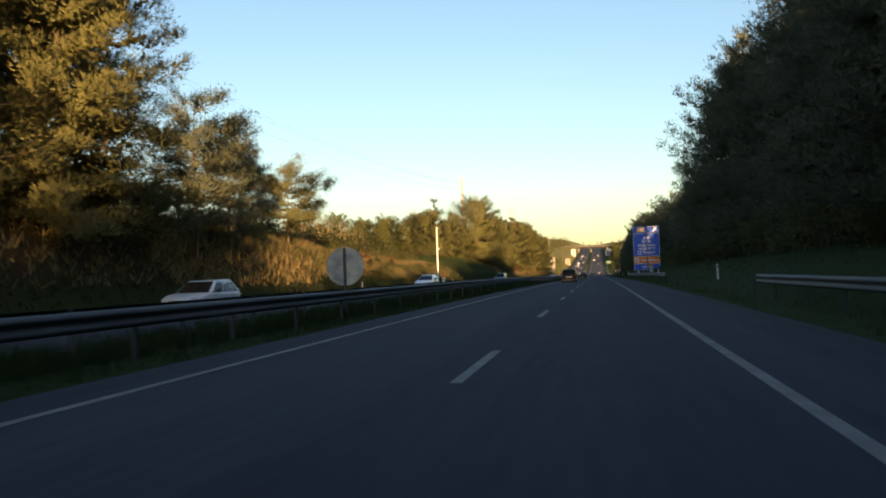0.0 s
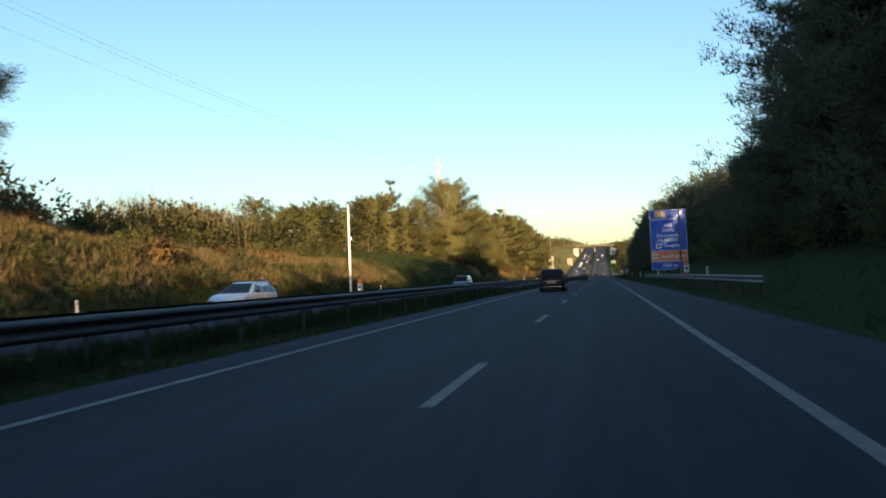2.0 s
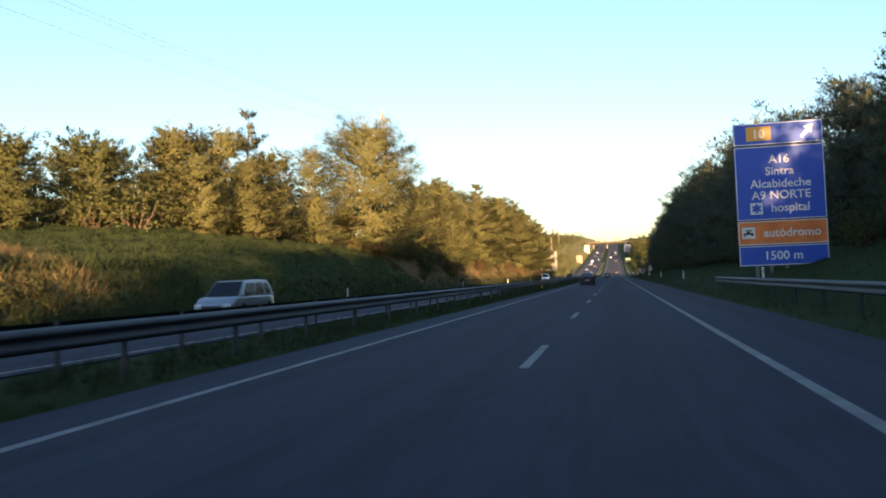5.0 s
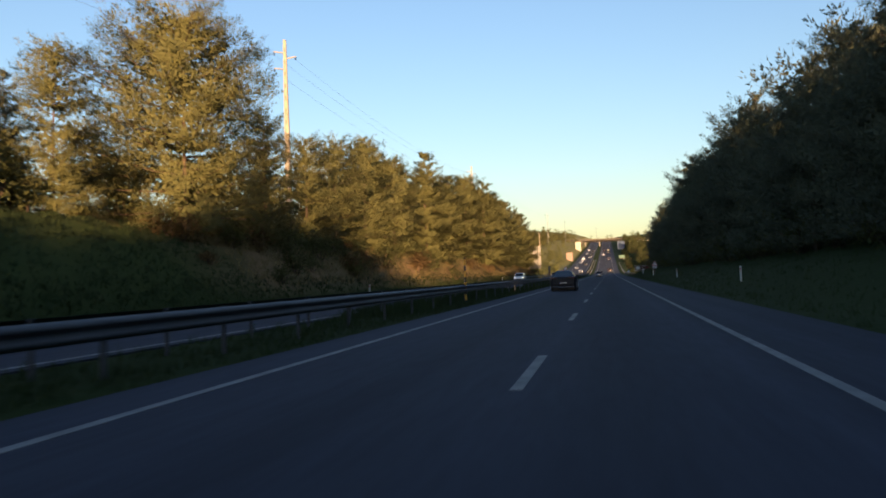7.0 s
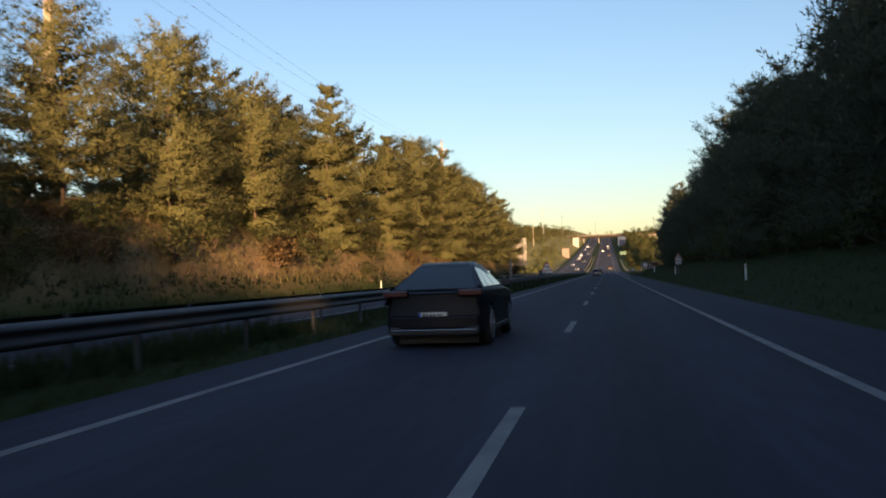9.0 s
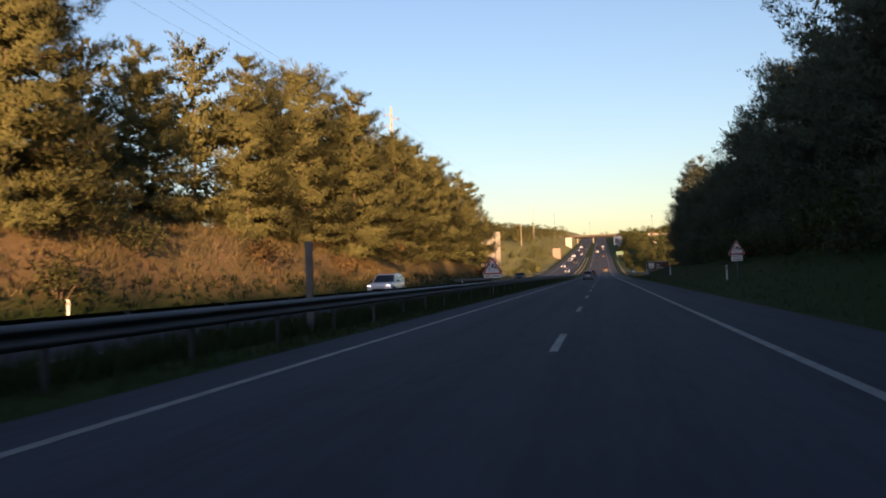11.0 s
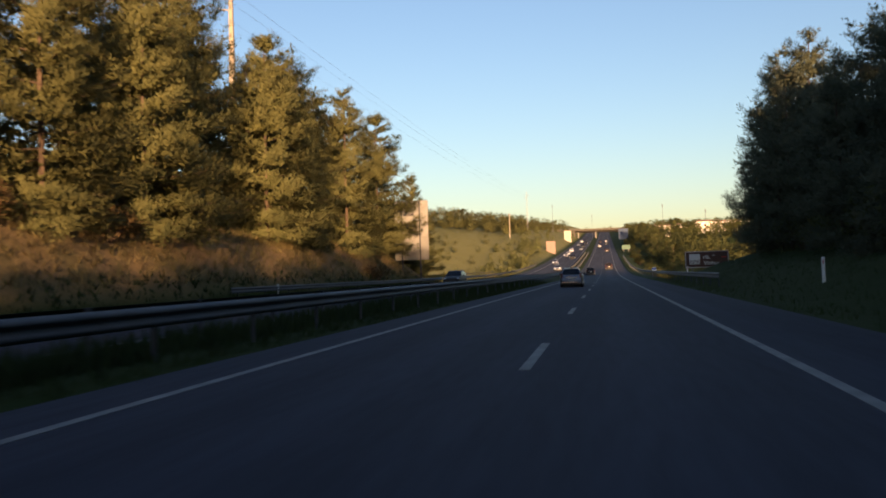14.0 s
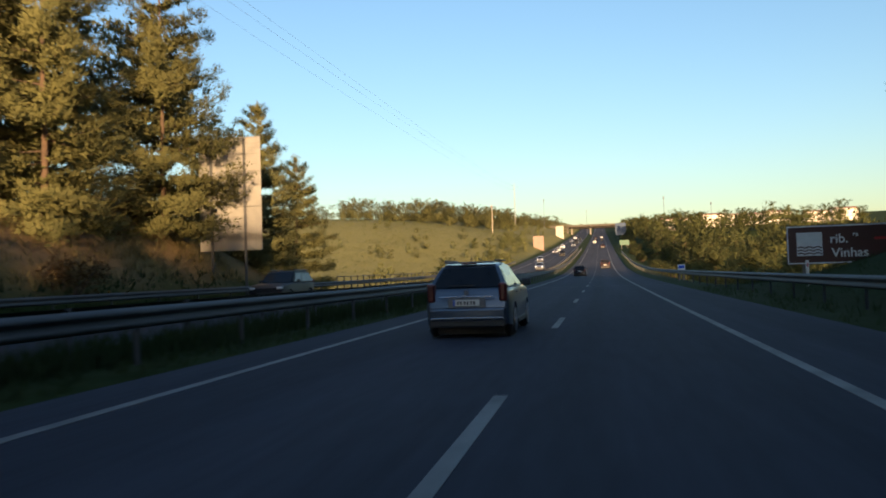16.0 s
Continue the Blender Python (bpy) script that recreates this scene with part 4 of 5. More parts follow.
def panel(owner, name, cx, cz, w, h, mat, rim=0.045, label=""):
    """A sign board with rounded rim: the rim stands a little proud of the coloured field."""
    p = part(name, boxm(cx, 0, cz, w, 0.05, h, 0.02), mat, owner, label)
    if rim:
        bm = bmesh.new()
        for sx, sz, ww, hh in ((0, h / 2 - rim, w - rim, rim), (0, -h / 2 + rim, w - rim, rim)):
            box(bm, cx + sx, -0.028, cz + sz, ww, 0.008, hh)
        for sx in (w / 2 - rim, -w / 2 + rim):
            box(bm, cx + sx, -0.0285, cz, rim, 0.008, h - 2.5 * rim)
        part("rim", bm, WHITE, p, "white rim")
    return p


def letters(owner, text, x, z, size, mat=WHITE, align="CENTER", name="lettering"):
    ob = part(name, text_mesh(text, size, mat, name, align), mat, owner)
    ob.location = (x, -0.031, z)
    return ob


def direction_sign():
    y = 218.4
    s = thing("direction_sign", pose(8.5, y, float(road_z(y))), "tall blue motorway direction sign with white lettering and an orange strip", "road sign")
    w = 4.76
    top = panel(s, "top_panel", w / 2, 8.90, w, 1.24, BLUE)
    part("exit_number", boxm(1.36, -0.032, 8.92, 1.32, 0.012, 0.80, 0.004), YELLOW, top, "amber exit number plate")
    letters(top, "10", 1.36, 8.66, 0.72).location.y = -0.042
    arrow = bmesh.new()
    pts = [(-0.36, -0.28), (-0.26, -0.40), (0.14, -0.02), (0.24, -0.14), (0.36, 0.40), (-0.16, 0.26), (-0.02, 0.12)]
    lo = [arrow.verts.new((3.92 + a, -0.036, 8.92 + b)) for a, b in pts]
    hi = [arrow.verts.new((3.92 + a, -0.024, 8.92 + b)) for a, b in pts]
    arrow.faces.new(lo)
    arrow.faces.new(hi[::-1])
    for i in range(len(pts)):
        k = (i + 1) % len(pts)
        arrow.faces.new((lo[k], lo[i], hi[i], hi[k]))
    bmesh.ops.recalc_face_normals(arrow, faces=arrow.faces)
    part("arrow", arrow, WHITE, top)
    main = panel(s, "main_panel", w / 2, 6.11, w, 4.18, BLUE)
    for text, zz, size, dx in (("A16", 7.22, 0.66, 0.0), ("Sintra", 6.55, 0.66, 0.0), ("Alcabideche", 5.85, 0.66, 0.02), ("A9 NORTE", 5.20, 0.66, 0.02)):
        letters(main, text, w / 2 + dx, zz, size)
    letters(main, "hospital", w / 2 + 0.48, 4.48, 0.66)
    part("hospital_symbol", boxm(1.06, -0.032, 4.68, 0.66, 0.012, 0.66, 0.004), WHITE, main, "white square with a blue star of life")
    star = bmesh.new()
    for k, a in enumerate((0, 60, 120)):
        box(star, 1.06, -0.040 - 0.001 * k, 4.68, 0.14, 0.01, 0.52, rot=Matrix.Rotation(radians(a), 4, "Y"))
    part("star", star, BLUE, main)
    mid = panel(s, "orange_panel", w / 2, 3.30, w, 1.36, ORANGE)
    letters(mid, "aut\u00f3dromo", w / 2 + 0.50, 3.08, 0.66)
    part("race_car_symbol", boxm(0.56, -0.032, 3.33, 0.70, 0.012, 0.64, 0.004), WHITE, mid, "white square with a dark racing car pictogram")
    rc = bmesh.new()
    box(rc, 0.56, -0.040, 3.28, 0.52, 0.01, 0.09)
    box(rc, 0.56, -0.041, 3.36, 0.20, 0.01, 0.14)
    box(rc, 0.36, -0.042, 3.24, 0.12, 0.011, 0.18)
    box(rc, 0.76, -0.042, 3.24, 0.12, 0.011, 0.18)
    box(rc, 0.56, -0.040, 3.48, 0.36, 0.01, 0.05)
    part("race_car", rc, BLACK, mid)
    low = panel(s, "distance_panel", w / 2, 2.02, w, 1.14, BLUE)
    letters(low, "1500 m", w / 2 - 0.02, 1.79, 0.68)
    sign_posts(s, (0.95, 1.72, 2.55, 3.25), -0.2, 9.4, 0.13, 0.18)
    return s


direction_sign()


def warning_sign(x, y, z, side=1.15, label="", turn=0, board=True):
    """Triangular crosswind warning with a wind-sock and a plate below it."""
    s = thing("warning_sign", pose(x, y, float(road_z(y)), 0, 0, turn), label, "road sign", "crosswind warning signs")
    h = side * 0.866
    def tri(scale, yy, thick, mat, name, owner, lab=""):
        bm = bmesh.new()
        c = z + h / 3
        pts = [(-side / 2 * scale, z + h / 3 - h / 3 * scale), (side / 2 * scale, z + h / 3 - h / 3 * scale), (0, c + 2 * h / 3 * scale)]
        lo = [bm.verts.new((a, yy, b)) for a, b in pts]
        hi = [bm.verts.new((a, yy + thick, b)) for a, b in pts]
        bm.faces.new(lo)
        bm.faces.new(hi[::-1])
        for i in range(3):
            bm.faces.new((lo[(i + 1) % 3], lo[i], hi[i], hi[(i + 1) % 3]))
        edges = [e for e in bm.edges if abs(e.verts[0].co.y - e.verts[1].co.y) > 1e-5]
        bmesh.ops.bevel(bm, geom=edges, offset=0.07 * scale, segments=3, affect="EDGES")
        bmesh.ops.recalc_face_normals(bm, faces=bm.faces)
        return part(name, bm, mat, owner, lab)
    plate = tri(1.06, 0.0, 0.03, WHITE, "triangle", s, "white-edged triangular plate")
    tri(1.0, -0.006, 0.01, RED, "red_border", plate)
    tri(0.78, -0.012, 0.01, WHITE, "white_field", plate)
    sock = bmesh.new()
    k = side / 1.33
    box(sock, -0.20 * k, -0.016, z + 0.44 * k, 0.035 * k, 0.008, 0.46 * k)
    box(sock, -0.10 * k, -0.016, z + 0.655 * k, 0.20 * k, 0.008, 0.02 * k)
    for cx, cz, wd, hh in ((0.03, 0.545, 0.12, 0.24), (0.185, 0.445, 0.10, 0.18), (0.295, 0.375, 0.06, 0.12)):
        box(sock, cx * k, -0.016, z + cz * k, wd * k, 0.008, hh * k, rot=Matrix.Rotation(radians(30), 4, "Y"))
    part("windsock_symbol", sock, BLACK, plate)
    if board:
        p = part("plate", boxm(0, 0.01, z - 0.13, 1.18, 0.03, 0.20, 0.008), WHITE, s, "white plate with black capitals")
        me = part("lettering", text_mesh("VENTO LATERAL", 0.135, BLACK, "lettering", "CENTER"), BLACK, p)
        me.location = (0, -0.008, z - 0.177)
    bm = bmesh.new()
    cylinder(bm, 0, 0.06, -0.2, z + h * 0.8, 0.035, sides=12)
    part("post", bm, POSTSTEEL, s)
    return s


warning_sign(-6.0, 361.4, 1.39, 1.33, "red and white triangular crosswind warning sign between the guardrails", -3)


def two_line_warning(x, y):
    s = warning_sign(x, y, 2.05, 1.0, "triangular crosswind warning sign on the grass verge", 0, False)
    p = part("plate", boxm(0, 0.01, 1.82, 0.66, 0.03, 0.36, 0.008), WHITE, s, "white plate with two lines of capitals")
    for text, zz in (("VENTO", 1.86), ("LATERAL", 1.70)):
        me = part("lettering", text_mesh(text, 0.12, BLACK, "lettering", "CENTER"), BLACK, p)
        me.location = (0, -0.008, zz)
    return s


two_line_warning(9.2, 360.7)


def river_sign():
    y = 466.5
    s = thing("river_sign", pose(9.12, y, 4.62, 0, 0, -2), "brown sign naming a stream with a white river symbol", "road sign")
    board = panel(s, "board", 2.08, 0.83, 4.16, 1.66, BROWN, 0.05)
    part("river_symbol", boxm(0.92, -0.032, 0.86, 1.02, 0.012, 1.0, 0.004), WHITE, board, "white square with dark waves")
    for k in range(3):
        wv = bmesh.new()
        for i in range(12):
            box(wv, 0.44 + 0.08 * (i + 0.5), -0.040, 0.46 + 0.13 * k + 0.03 * math.sin(i * 1.5), 0.085, 0.008, 0.055)
        part("wave", wv, BROWN, board)
    letters(board, "rib.", 1.72, 0.88, 0.55, align="LEFT")
    letters(board, "ra", 2.62, 1.14, 0.28, align="LEFT")
    letters(board, "Vinhas", 1.78, 0.28, 0.55, align="LEFT")
    part("logo_bars", boxm(3.72, -0.032, 1.02, 0.5, 0.01, 0.10), RED, board, "small red mark")
    z0 = float(ground_z(10, y)) - 4.62 - 0.2
    sign_posts(s, (0.7, 3.4), z0, 1.5, 0.12, 0.14)
    return s


river_sign()


def opposite_sign_back():
    y = 477.3
    z0 = float(ground_z(-21, y))
    s = thing("sign_back", pose(-23.5, y, z0, 0, 0, 2), "back of a tall grey sheet-metal direction sign on steel posts", "road sign")
    base = 6.1 - z0
    for k in range(4):
        part("sheet", boxm(2.05, 0, base + 0.55 + 0.55 if k == 0 else base + 1.1 + (k - 0.5) * 2.2, 4.1, 0.05, 1.08 if k == 0 else 2.18, 0.015), SIGN_BACK, s)
    for k in range(22):
        part("rib", boxm(2.05, -0.045, base + 0.7 + 0.33 * k, 4.0, 0.04, 0.03), SIGN_BACK, s)
    for x in (0.9, 3.1):
        bm = bmesh.new()
        box(bm, x, -0.16, (base + 7.6 - 0.4) / 2, 0.02, 0.2, base + 7.6 + 0.4)
        box(bm, x, -0.26, (base + 7.6 - 0.4) / 2, 0.16, 0.02, base + 7.6 + 0.4)
        part("post", bm, GALV, s)
    return s


opposite_sign_back()


def round_sign_back():
    y = 87.0
    s = thing("round_sign", pose(-6.58, y, float(road_z(y)), 0, 0, 0), "back of a round grey metal road sign on a post", "road sign")
    bm = bmesh.new()
    r = bmesh.ops.create_cone(bm, cap_ends=True, segments=48, radius1=0.66, radius2=0.66, depth=0.03)
    bmesh.ops.rotate(bm, verts=r["verts"], cent=(0, 0, 0), matrix=Matrix.Rotation(radians(90), 3, "X"))
    bmesh.ops.translate(bm, verts=r["verts"], vec=(0, 0, 1.72))
    part("disc", bm, DISC_BACK, s, "disc mottled in two greys")
    part("post", box(bmesh.new(), 0, -0.05, 1.1, 0.09, 0.06, 2.5, 0.01), GALV, s)
    return s


round_sign_back()


def striped_post(x, y, z0, z1, label):
    s = thing("striped_post", pose(x, y, float(road_z(y))), label, "marker post")
    part("pole", boxm(0, 0, (z0 + z1) / 2, 0.10, 0.05, z1 - z0, 0.008), BLACK, s)
    n = 4
    for k in range(n):
        part("yellow_band", boxm(0, -0.004, z0 + (k + 0.6) * (z1 - z0) / n, 0.106, 0.052, (z1 - z0) / n * 0.5), YELLOW, s)
    return s


striped_post(-6.05, 256.8, -0.1, 2.35, "black and yellow striped marker post between the guardrails")
p_ = thing("grey_post", pose(-6.6, 328.5, float(road_z(328.5))), "plain grey marker post between the guardrails", "marker post")
part("pole", boxm(0, 0, 1.1, 0.19, 0.10, 2.6, 0.01), POSTSTEEL, p_)


def delineator():
    s = thing("delineator_post", Matrix.Identity(4), "white roadside delineator post with a reflector", "delineator", "delineator posts")
    bm = bmesh.new()
    box(bm, 0, 0, 0.42, 0.11, 0.06, 1.0, 0.015)
    part("body", bm, WHITE, s)
    part("reflector", boxm(0, -0.033, 0.74, 0.05, 0.01, 0.14), RED, s)
    return s


first_delineator = delineator()
DELINEATORS_FAR = (86, 135, 184, 234.1, 286.4, 337.2, 382.3, 432)
spots = [(9.0, 62), (9.0, 112), (9.0, 162.5), (9.0, 214), (9.0, 265.5), (9.0, 312), (9.1, 364.5), (9.3, 413.5), (8.9, 462)] + [(-19.95, yy) for yy in DELINEATORS_FAR]
first_delineator.matrix_basis = pose(7.4, 30, float(ground_z(7.4, 30)))
for x, yy in spots:  # about every fifty metres
    copy_thing(first_delineator, pose(x, yy, float(ground_z(x, yy))))


def bridge_railing(x, y0, y1):
    """Dark steel railing on the edge of the river bridge."""
    s = thing("bridge_railing", Matrix.Translation((x, 0, 0)), "dark steel railing on the edge of the river bridge", "railing", "", "structure")
    first = None
    for y in np.arange(y0, y1 + 0.1, 2.0):
        if first is None:
            first = part("post", boxm(0, 0, 0.55, 0.07, 0.10, 1.6, 0.01), BLACK, s)
            p = first
        else:
            p = new("post", first.data)
            p.parent = s
        p.location = (0, y, float(road_z(y)))
    for h in (1.28, 0.75, 0.25):
        line = [(0, y, float(road_z(y)) + h) for y in np.arange(y0, y1 + 0.1, 4.0)]
        part("bar", mesh_arrays("bar", *tube_arrays(line, [0.035] * len(line), 6), BLACK), None, s)
    return s


bridge_railing(-20.7, 496, 544)

# ---- poles and power line ----
def camera_pole():
    y = 176.0
    s = thing("traffic_pole", pose(-20.6, y, float(ground_z(-20.6, y))), "slim white steel pole with a small arm and cabinet", "pole")
    part("mast", cylinder(bmesh.new(), 0, 0, -0.2, 8.35, 0.11, 0.07), WHITE, s)
    part("solar_panel", box(bmesh.new(), 0.20, 0, 8.27, 0.95, 0.55, 0.05, 0.01, Matrix.Rotation(radians(48), 4, "Y")), BLACK, s, "dark tilted solar panel")
    part("camera_box", boxm(0.16, -0.05, 5.2, 0.2, 0.2, 0.24, 0.02), WHITE, s)
    return s


camera_pole()


def solar_pole(x, y, top):
    s = thing("traffic_pole", pose(x, y, float(ground_z(x, y))), "grey steel pole topped by a tilted solar panel beside the guardrail", "pole")
    part("mast", cylinder(bmesh.new(), 0, 0, -0.2, top, 0.09, 0.06), POSTSTEEL, s)
    part("solar_panel", box(bmesh.new(), 0.32, 0, top - 0.18, 0.95, 0.55, 0.05, 0.01, Matrix.Rotation(radians(50), 4, "Y")), BLACK, s, "dark tilted solar panel")
    return s


solar_pole(8.55, 176.3, 7.7)


def emergency_phone(x, y):
    """Roadside call post: red foot, white speaking plate, orange hooded head."""
    s = thing("emergency_phone", pose(x, y, float(ground_z(x, y))), "orange and white roadside emergency phone post", "emergency phone", "emergency phones")
    part("foot", boxm(0, 0, 0.22, 0.34, 0.30, 0.60, 0.02), RED, s)
    body = part("body", boxm(0, 0, 0.82, 0.40, 0.32, 0.62, 0.03), WHITE, s, "white speaking plate")
    part("grille", boxm(0, -0.165, 0.86, 0.20, 0.012, 0.22, 0.004), BLACK, body)
    bm = boxm(0, 0, 1.36, 0.46, 0.36, 0.50, 0.05)
    for v in bm.verts:
        if v.co.z > 1.5:
            v.co.x *= 0.7
            v.co.y *= 0.7
    part("head", bm, ORANGE, s, "orange hooded head")
    return s


emergency_phone(9.1, 177.6)
emergency_phone(-20.0, 177.0)


def pylon(x, y, top, arms, foot=0.62, mat=POLE_CONCRETE):
    z0 = float(ground_z(x, y))
    s = thing("power_pole", pose(x, y, z0, 0, 0, 8), "tall tapered concrete power pole with cross arms and insulators", "power pole", "power poles")
    h = top - z0
    bm = bmesh.new()
    r = bmesh.ops.create_cone(bm, cap_ends=True, segments=4, radius1=foot, radius2=foot * 0.39, depth=h + 0.6)
    bmesh.ops.rotate(bm, verts=r["verts"], cent=(0, 0, 0), matrix=Matrix.Rotation(radians(45), 3, "Z"))
    bmesh.ops.translate(bm, verts=r["verts"], vec=(0, 0, h / 2 - 0.3))
    part("shaft", bm, mat, s)
    for k in range(int(h / 1.6) if foot > 0.5 else 0):
        part("hole_recess", boxm(0, -0.44 + 0.27 * (k * 1.6) / h - 0.0, 1.0 + 1.6 * k, 0.16, 0.05, 0.5), CONCRETE, s)
    for side, dz in arms:
        zz = h - 1.6 + dz
        a = part("cross_arm", box(bmesh.new(), side * 0.75, 0, zz, 1.5, 0.12, 0.14, 0.01, Matrix.Rotation(radians(-side * 8), 4, "Y")), mat, s)
        bm = bmesh.new()
        for i in range(5):
            cylinder(bm, side * 1.42, 0, zz - 0.35 + 0.1 * i, zz - 0.28 + 0.1 * i, 0.10, 0.05, 10)
        part("insulator", bm, BLACK, s)
    return s, h


PYLONS = [(-39.1, 315.8, 35.9), (-38.75, 465.9, 38.9), (-52, 160.0, 33.0), (-46.0, 900.0, 57.5)]
ARMS = ((-1.0, 0), (1.0, -0.8), (-1.0, -2.2))
for x, yy, top in PYLONS:
    if yy not in (160.0,):
        pylon(x, yy, top, ARMS, *((0.62, POLE_CONCRETE) if yy < 800 else (0.34, POSTSTEEL)))
PYLONS.sort(key=lambda p: p[1])
chain = [(-62.0, 10.0, 31.0)] + PYLONS
for (xa, ya, ta), (xb, yb, tb) in zip(chain[:-1], chain[1:]):
    for side, dz in ARMS:
        n = 14
        pts, rad = [], []
        for i in range(n + 1):
            u = i / n
            pts.append((xa + (xb - xa) * u + side * 1.42, ya + (yb - ya) * u, (ta + (tb - ta) * u) - 1.9 + dz - 10 * u * (1 - u)))
            rad.append(0.012)
        v, f = tube_arrays(pts, rad, 5)
        tagged(new("power_cable", mesh_arrays("power_cable", v, f, WIRE)), "thin dark overhead power cable", "cable", "overhead power cables")


# ---- overpass ----
def overpass():
    y = 1110.0
    zr, zt, lo = float(road_z(y)), 44.1, 41.2
    s = thing("overpass", pose(0, y, 0), "pale concrete road bridge crossing over the motorway", "bridge", kind="structure")
    part("deck", boxm(-4, 6, zt - 1.45, 80, 12.6, 0.45, 0.05), DARK_CONCRETE, s, "dark concrete deck")
    # The girders' near-black colour stands in for shade under the deck.
    for yy in (2.2, 4.8, 7.4, 10.0):
        part("girder", boxm(-4, yy, (zt - 1.7 + lo) / 2, 80, 0.7, zt - 1.7 - lo, 0.04), SHADED_CONCRETE, s, "concrete girder under the deck, coloured dark as in shade")
    part("parapet", boxm(-4, -0.6, zt - 0.6, 80, 0.3, 1.2, 0.03), DARK_CONCRETE, s)
    part("parapet", boxm(-4, 12.6, zt - 0.6, 80, 0.3, 1.2, 0.03), DARK_CONCRETE, s)
    part("fascia", boxm(-4, -0.85, zt - 1.35, 80, 0.35, 0.5, 0.02), DARK_CONCRETE, s)
    for x in (-21.4, -6.4, 13.9):
        for yy in (1.5, 6.0, 10.5):
            part("pier", boxm(x, yy, (zr + lo) / 2 - 0.5, 1.1, 1.2, lo - zr + 1.2, 0.08), CONCRETE, s)
    for x in (-31, 25):
        part("abutment", boxm(x, 6, zr + 2.5, 14, 14, 8, 0.05), DARK_CONCRETE, s)
    for i in range(36):
        part("rail_post", boxm(-43 + 2.2 * i, -0.6, zt + 0.3, 0.08, 0.08, 0.7), POSTSTEEL, s)
    part("hand_rail", boxm(-4, -0.6, zt + 0.65, 80, 0.08, 0.08), POSTSTEEL, s)
    return s


overpass()


# ---- boards and small signs up the hill ----
def board(x, y, z0, w, h, mat, label, category="road sign", posts=True, turn=0):
    g = float(ground_z(x, y))
    s = thing("roadside_board", pose(x, y, g, 0, 0, turn), label, category)
    part("panel", boxm(0, 0, z0 - g + h / 2, w, 0.08, h, 0.03), mat, s)
    if posts:
        for dx in (-w * 0.3, w * 0.3):
            part("post", boxm(dx, 0.12, (z0 - g + h) / 2 - 0.2, 0.18, 0.14, z0 - g + h + 0.2), POSTSTEEL, s)
    return s


board(-23.0, 760.0, 14.0, 4.2, 6.0, BOARD_PINK, "back of a weathered pinkish roadside board")
board(-24.0, 960.0, 26.0, 4.9, 9.2, BOARD_GREY, "large pale sign back beside the overpass")
board(12.2, 888.0, 24.8, 5.6, 6.5, BOARD_BLUE, "tall blue direction sign far up the hill")
board(10.2, 752.0, 14.9, 3.6, 1.9, GREEN_SIGN, "small green sign on the far verge")
b_ = board(8.15, 504.0, 4.35, 0.62, 0.70, WHITE, "small white kilometre marker plate behind the guardrail")
part("blue_field", boxm(0, -0.045, 4.35 - float(ground_z(8.15, 504.0)) + 0.50, 0.5, 0.012, 0.26), BLUE, b_)


def mast(x, y, top):
    g = float(ground_z(x, y))
    s = thing("mast", pose(x, y, g), "thin distant antenna mast on the skyline", "mast", "masts on the skyline")
    part("shaft", cylinder(bmesh.new(), 0, 0, -0.3, top - g, 0.17, 0.09, 8), POSTSTEEL, s)
    part("head", cylinder(bmesh.new(), 0, 0, top - g - 2.0, top - g - 0.6, 0.30, 0.30, 8), POSTSTEEL, s)
    return s


for x, yy, top in ((-38.8, 1040.0, 60.5), (-9.8, 1150.0, 59.0), (36.2, 900.0, 46.0), (61.2, 900.0, 41.9)):
    mast(x, yy, top)


def wood_pole(x, y, top):
    g = float(ground_z(x, y))
    s = thing("utility_pole", pose(x, y, g), "sunlit concrete utility pole on the hillside", "power pole")
    part("shaft", cylinder(bmesh.new(), 0, 0, -0.3, top - g, 0.24, 0.16, 10), POLE_CONCRETE, s)
    part("cross_arm", boxm(0, 0, top - g - 0.5, 1.6, 0.14, 0.14), POLE_CONCRETE, s)
    return s


wood_pole(-43.4, 776.8, 34.8)


def house(x, y, w, d, h, turn, label):
    g = float(ground_z(x, y))
    s = thing("house", pose(x, y, g - 0.3, 0, 0, turn), label, "house", "houses on the ridge")
    part("wall", boxm(0, 0, h / 2, w, d, h), RENDER_WALL, s)
    bm = bmesh.new()
    e = 0.4
    v = [bm.verts.new(c) for c in ((-w / 2 - e, -d / 2 - e, h + 0.01), (w / 2 + e, -d / 2 - e, h + 0.01), (w / 2 + e, d / 2 + e, h + 0.01), (-w / 2 - e, d / 2 + e, h + 0.01), (-w / 2 - e, 0, h + d * 0.13), (w / 2 + e, 0, h + d * 0.13))]
    for f in ((0, 1, 5, 4), (2, 3, 4, 5), (3, 0, 4), (1, 2, 5), (3, 2, 1, 0)):
        bm.faces.new([v[i] for i in f])
    part("roof", bm, ROOF_TILE, s)
    n = max(2, int(w / 3.5))
    for i in range(n):
        for lv in range(max(1, int(h / 3.0))):
            part("window", boxm((i + 0.5) * w / n - w / 2, -d / 2 - 0.01, 1.6 + 3 * lv, 1.1, 0.06, 1.2), GLASS, s)
    return s


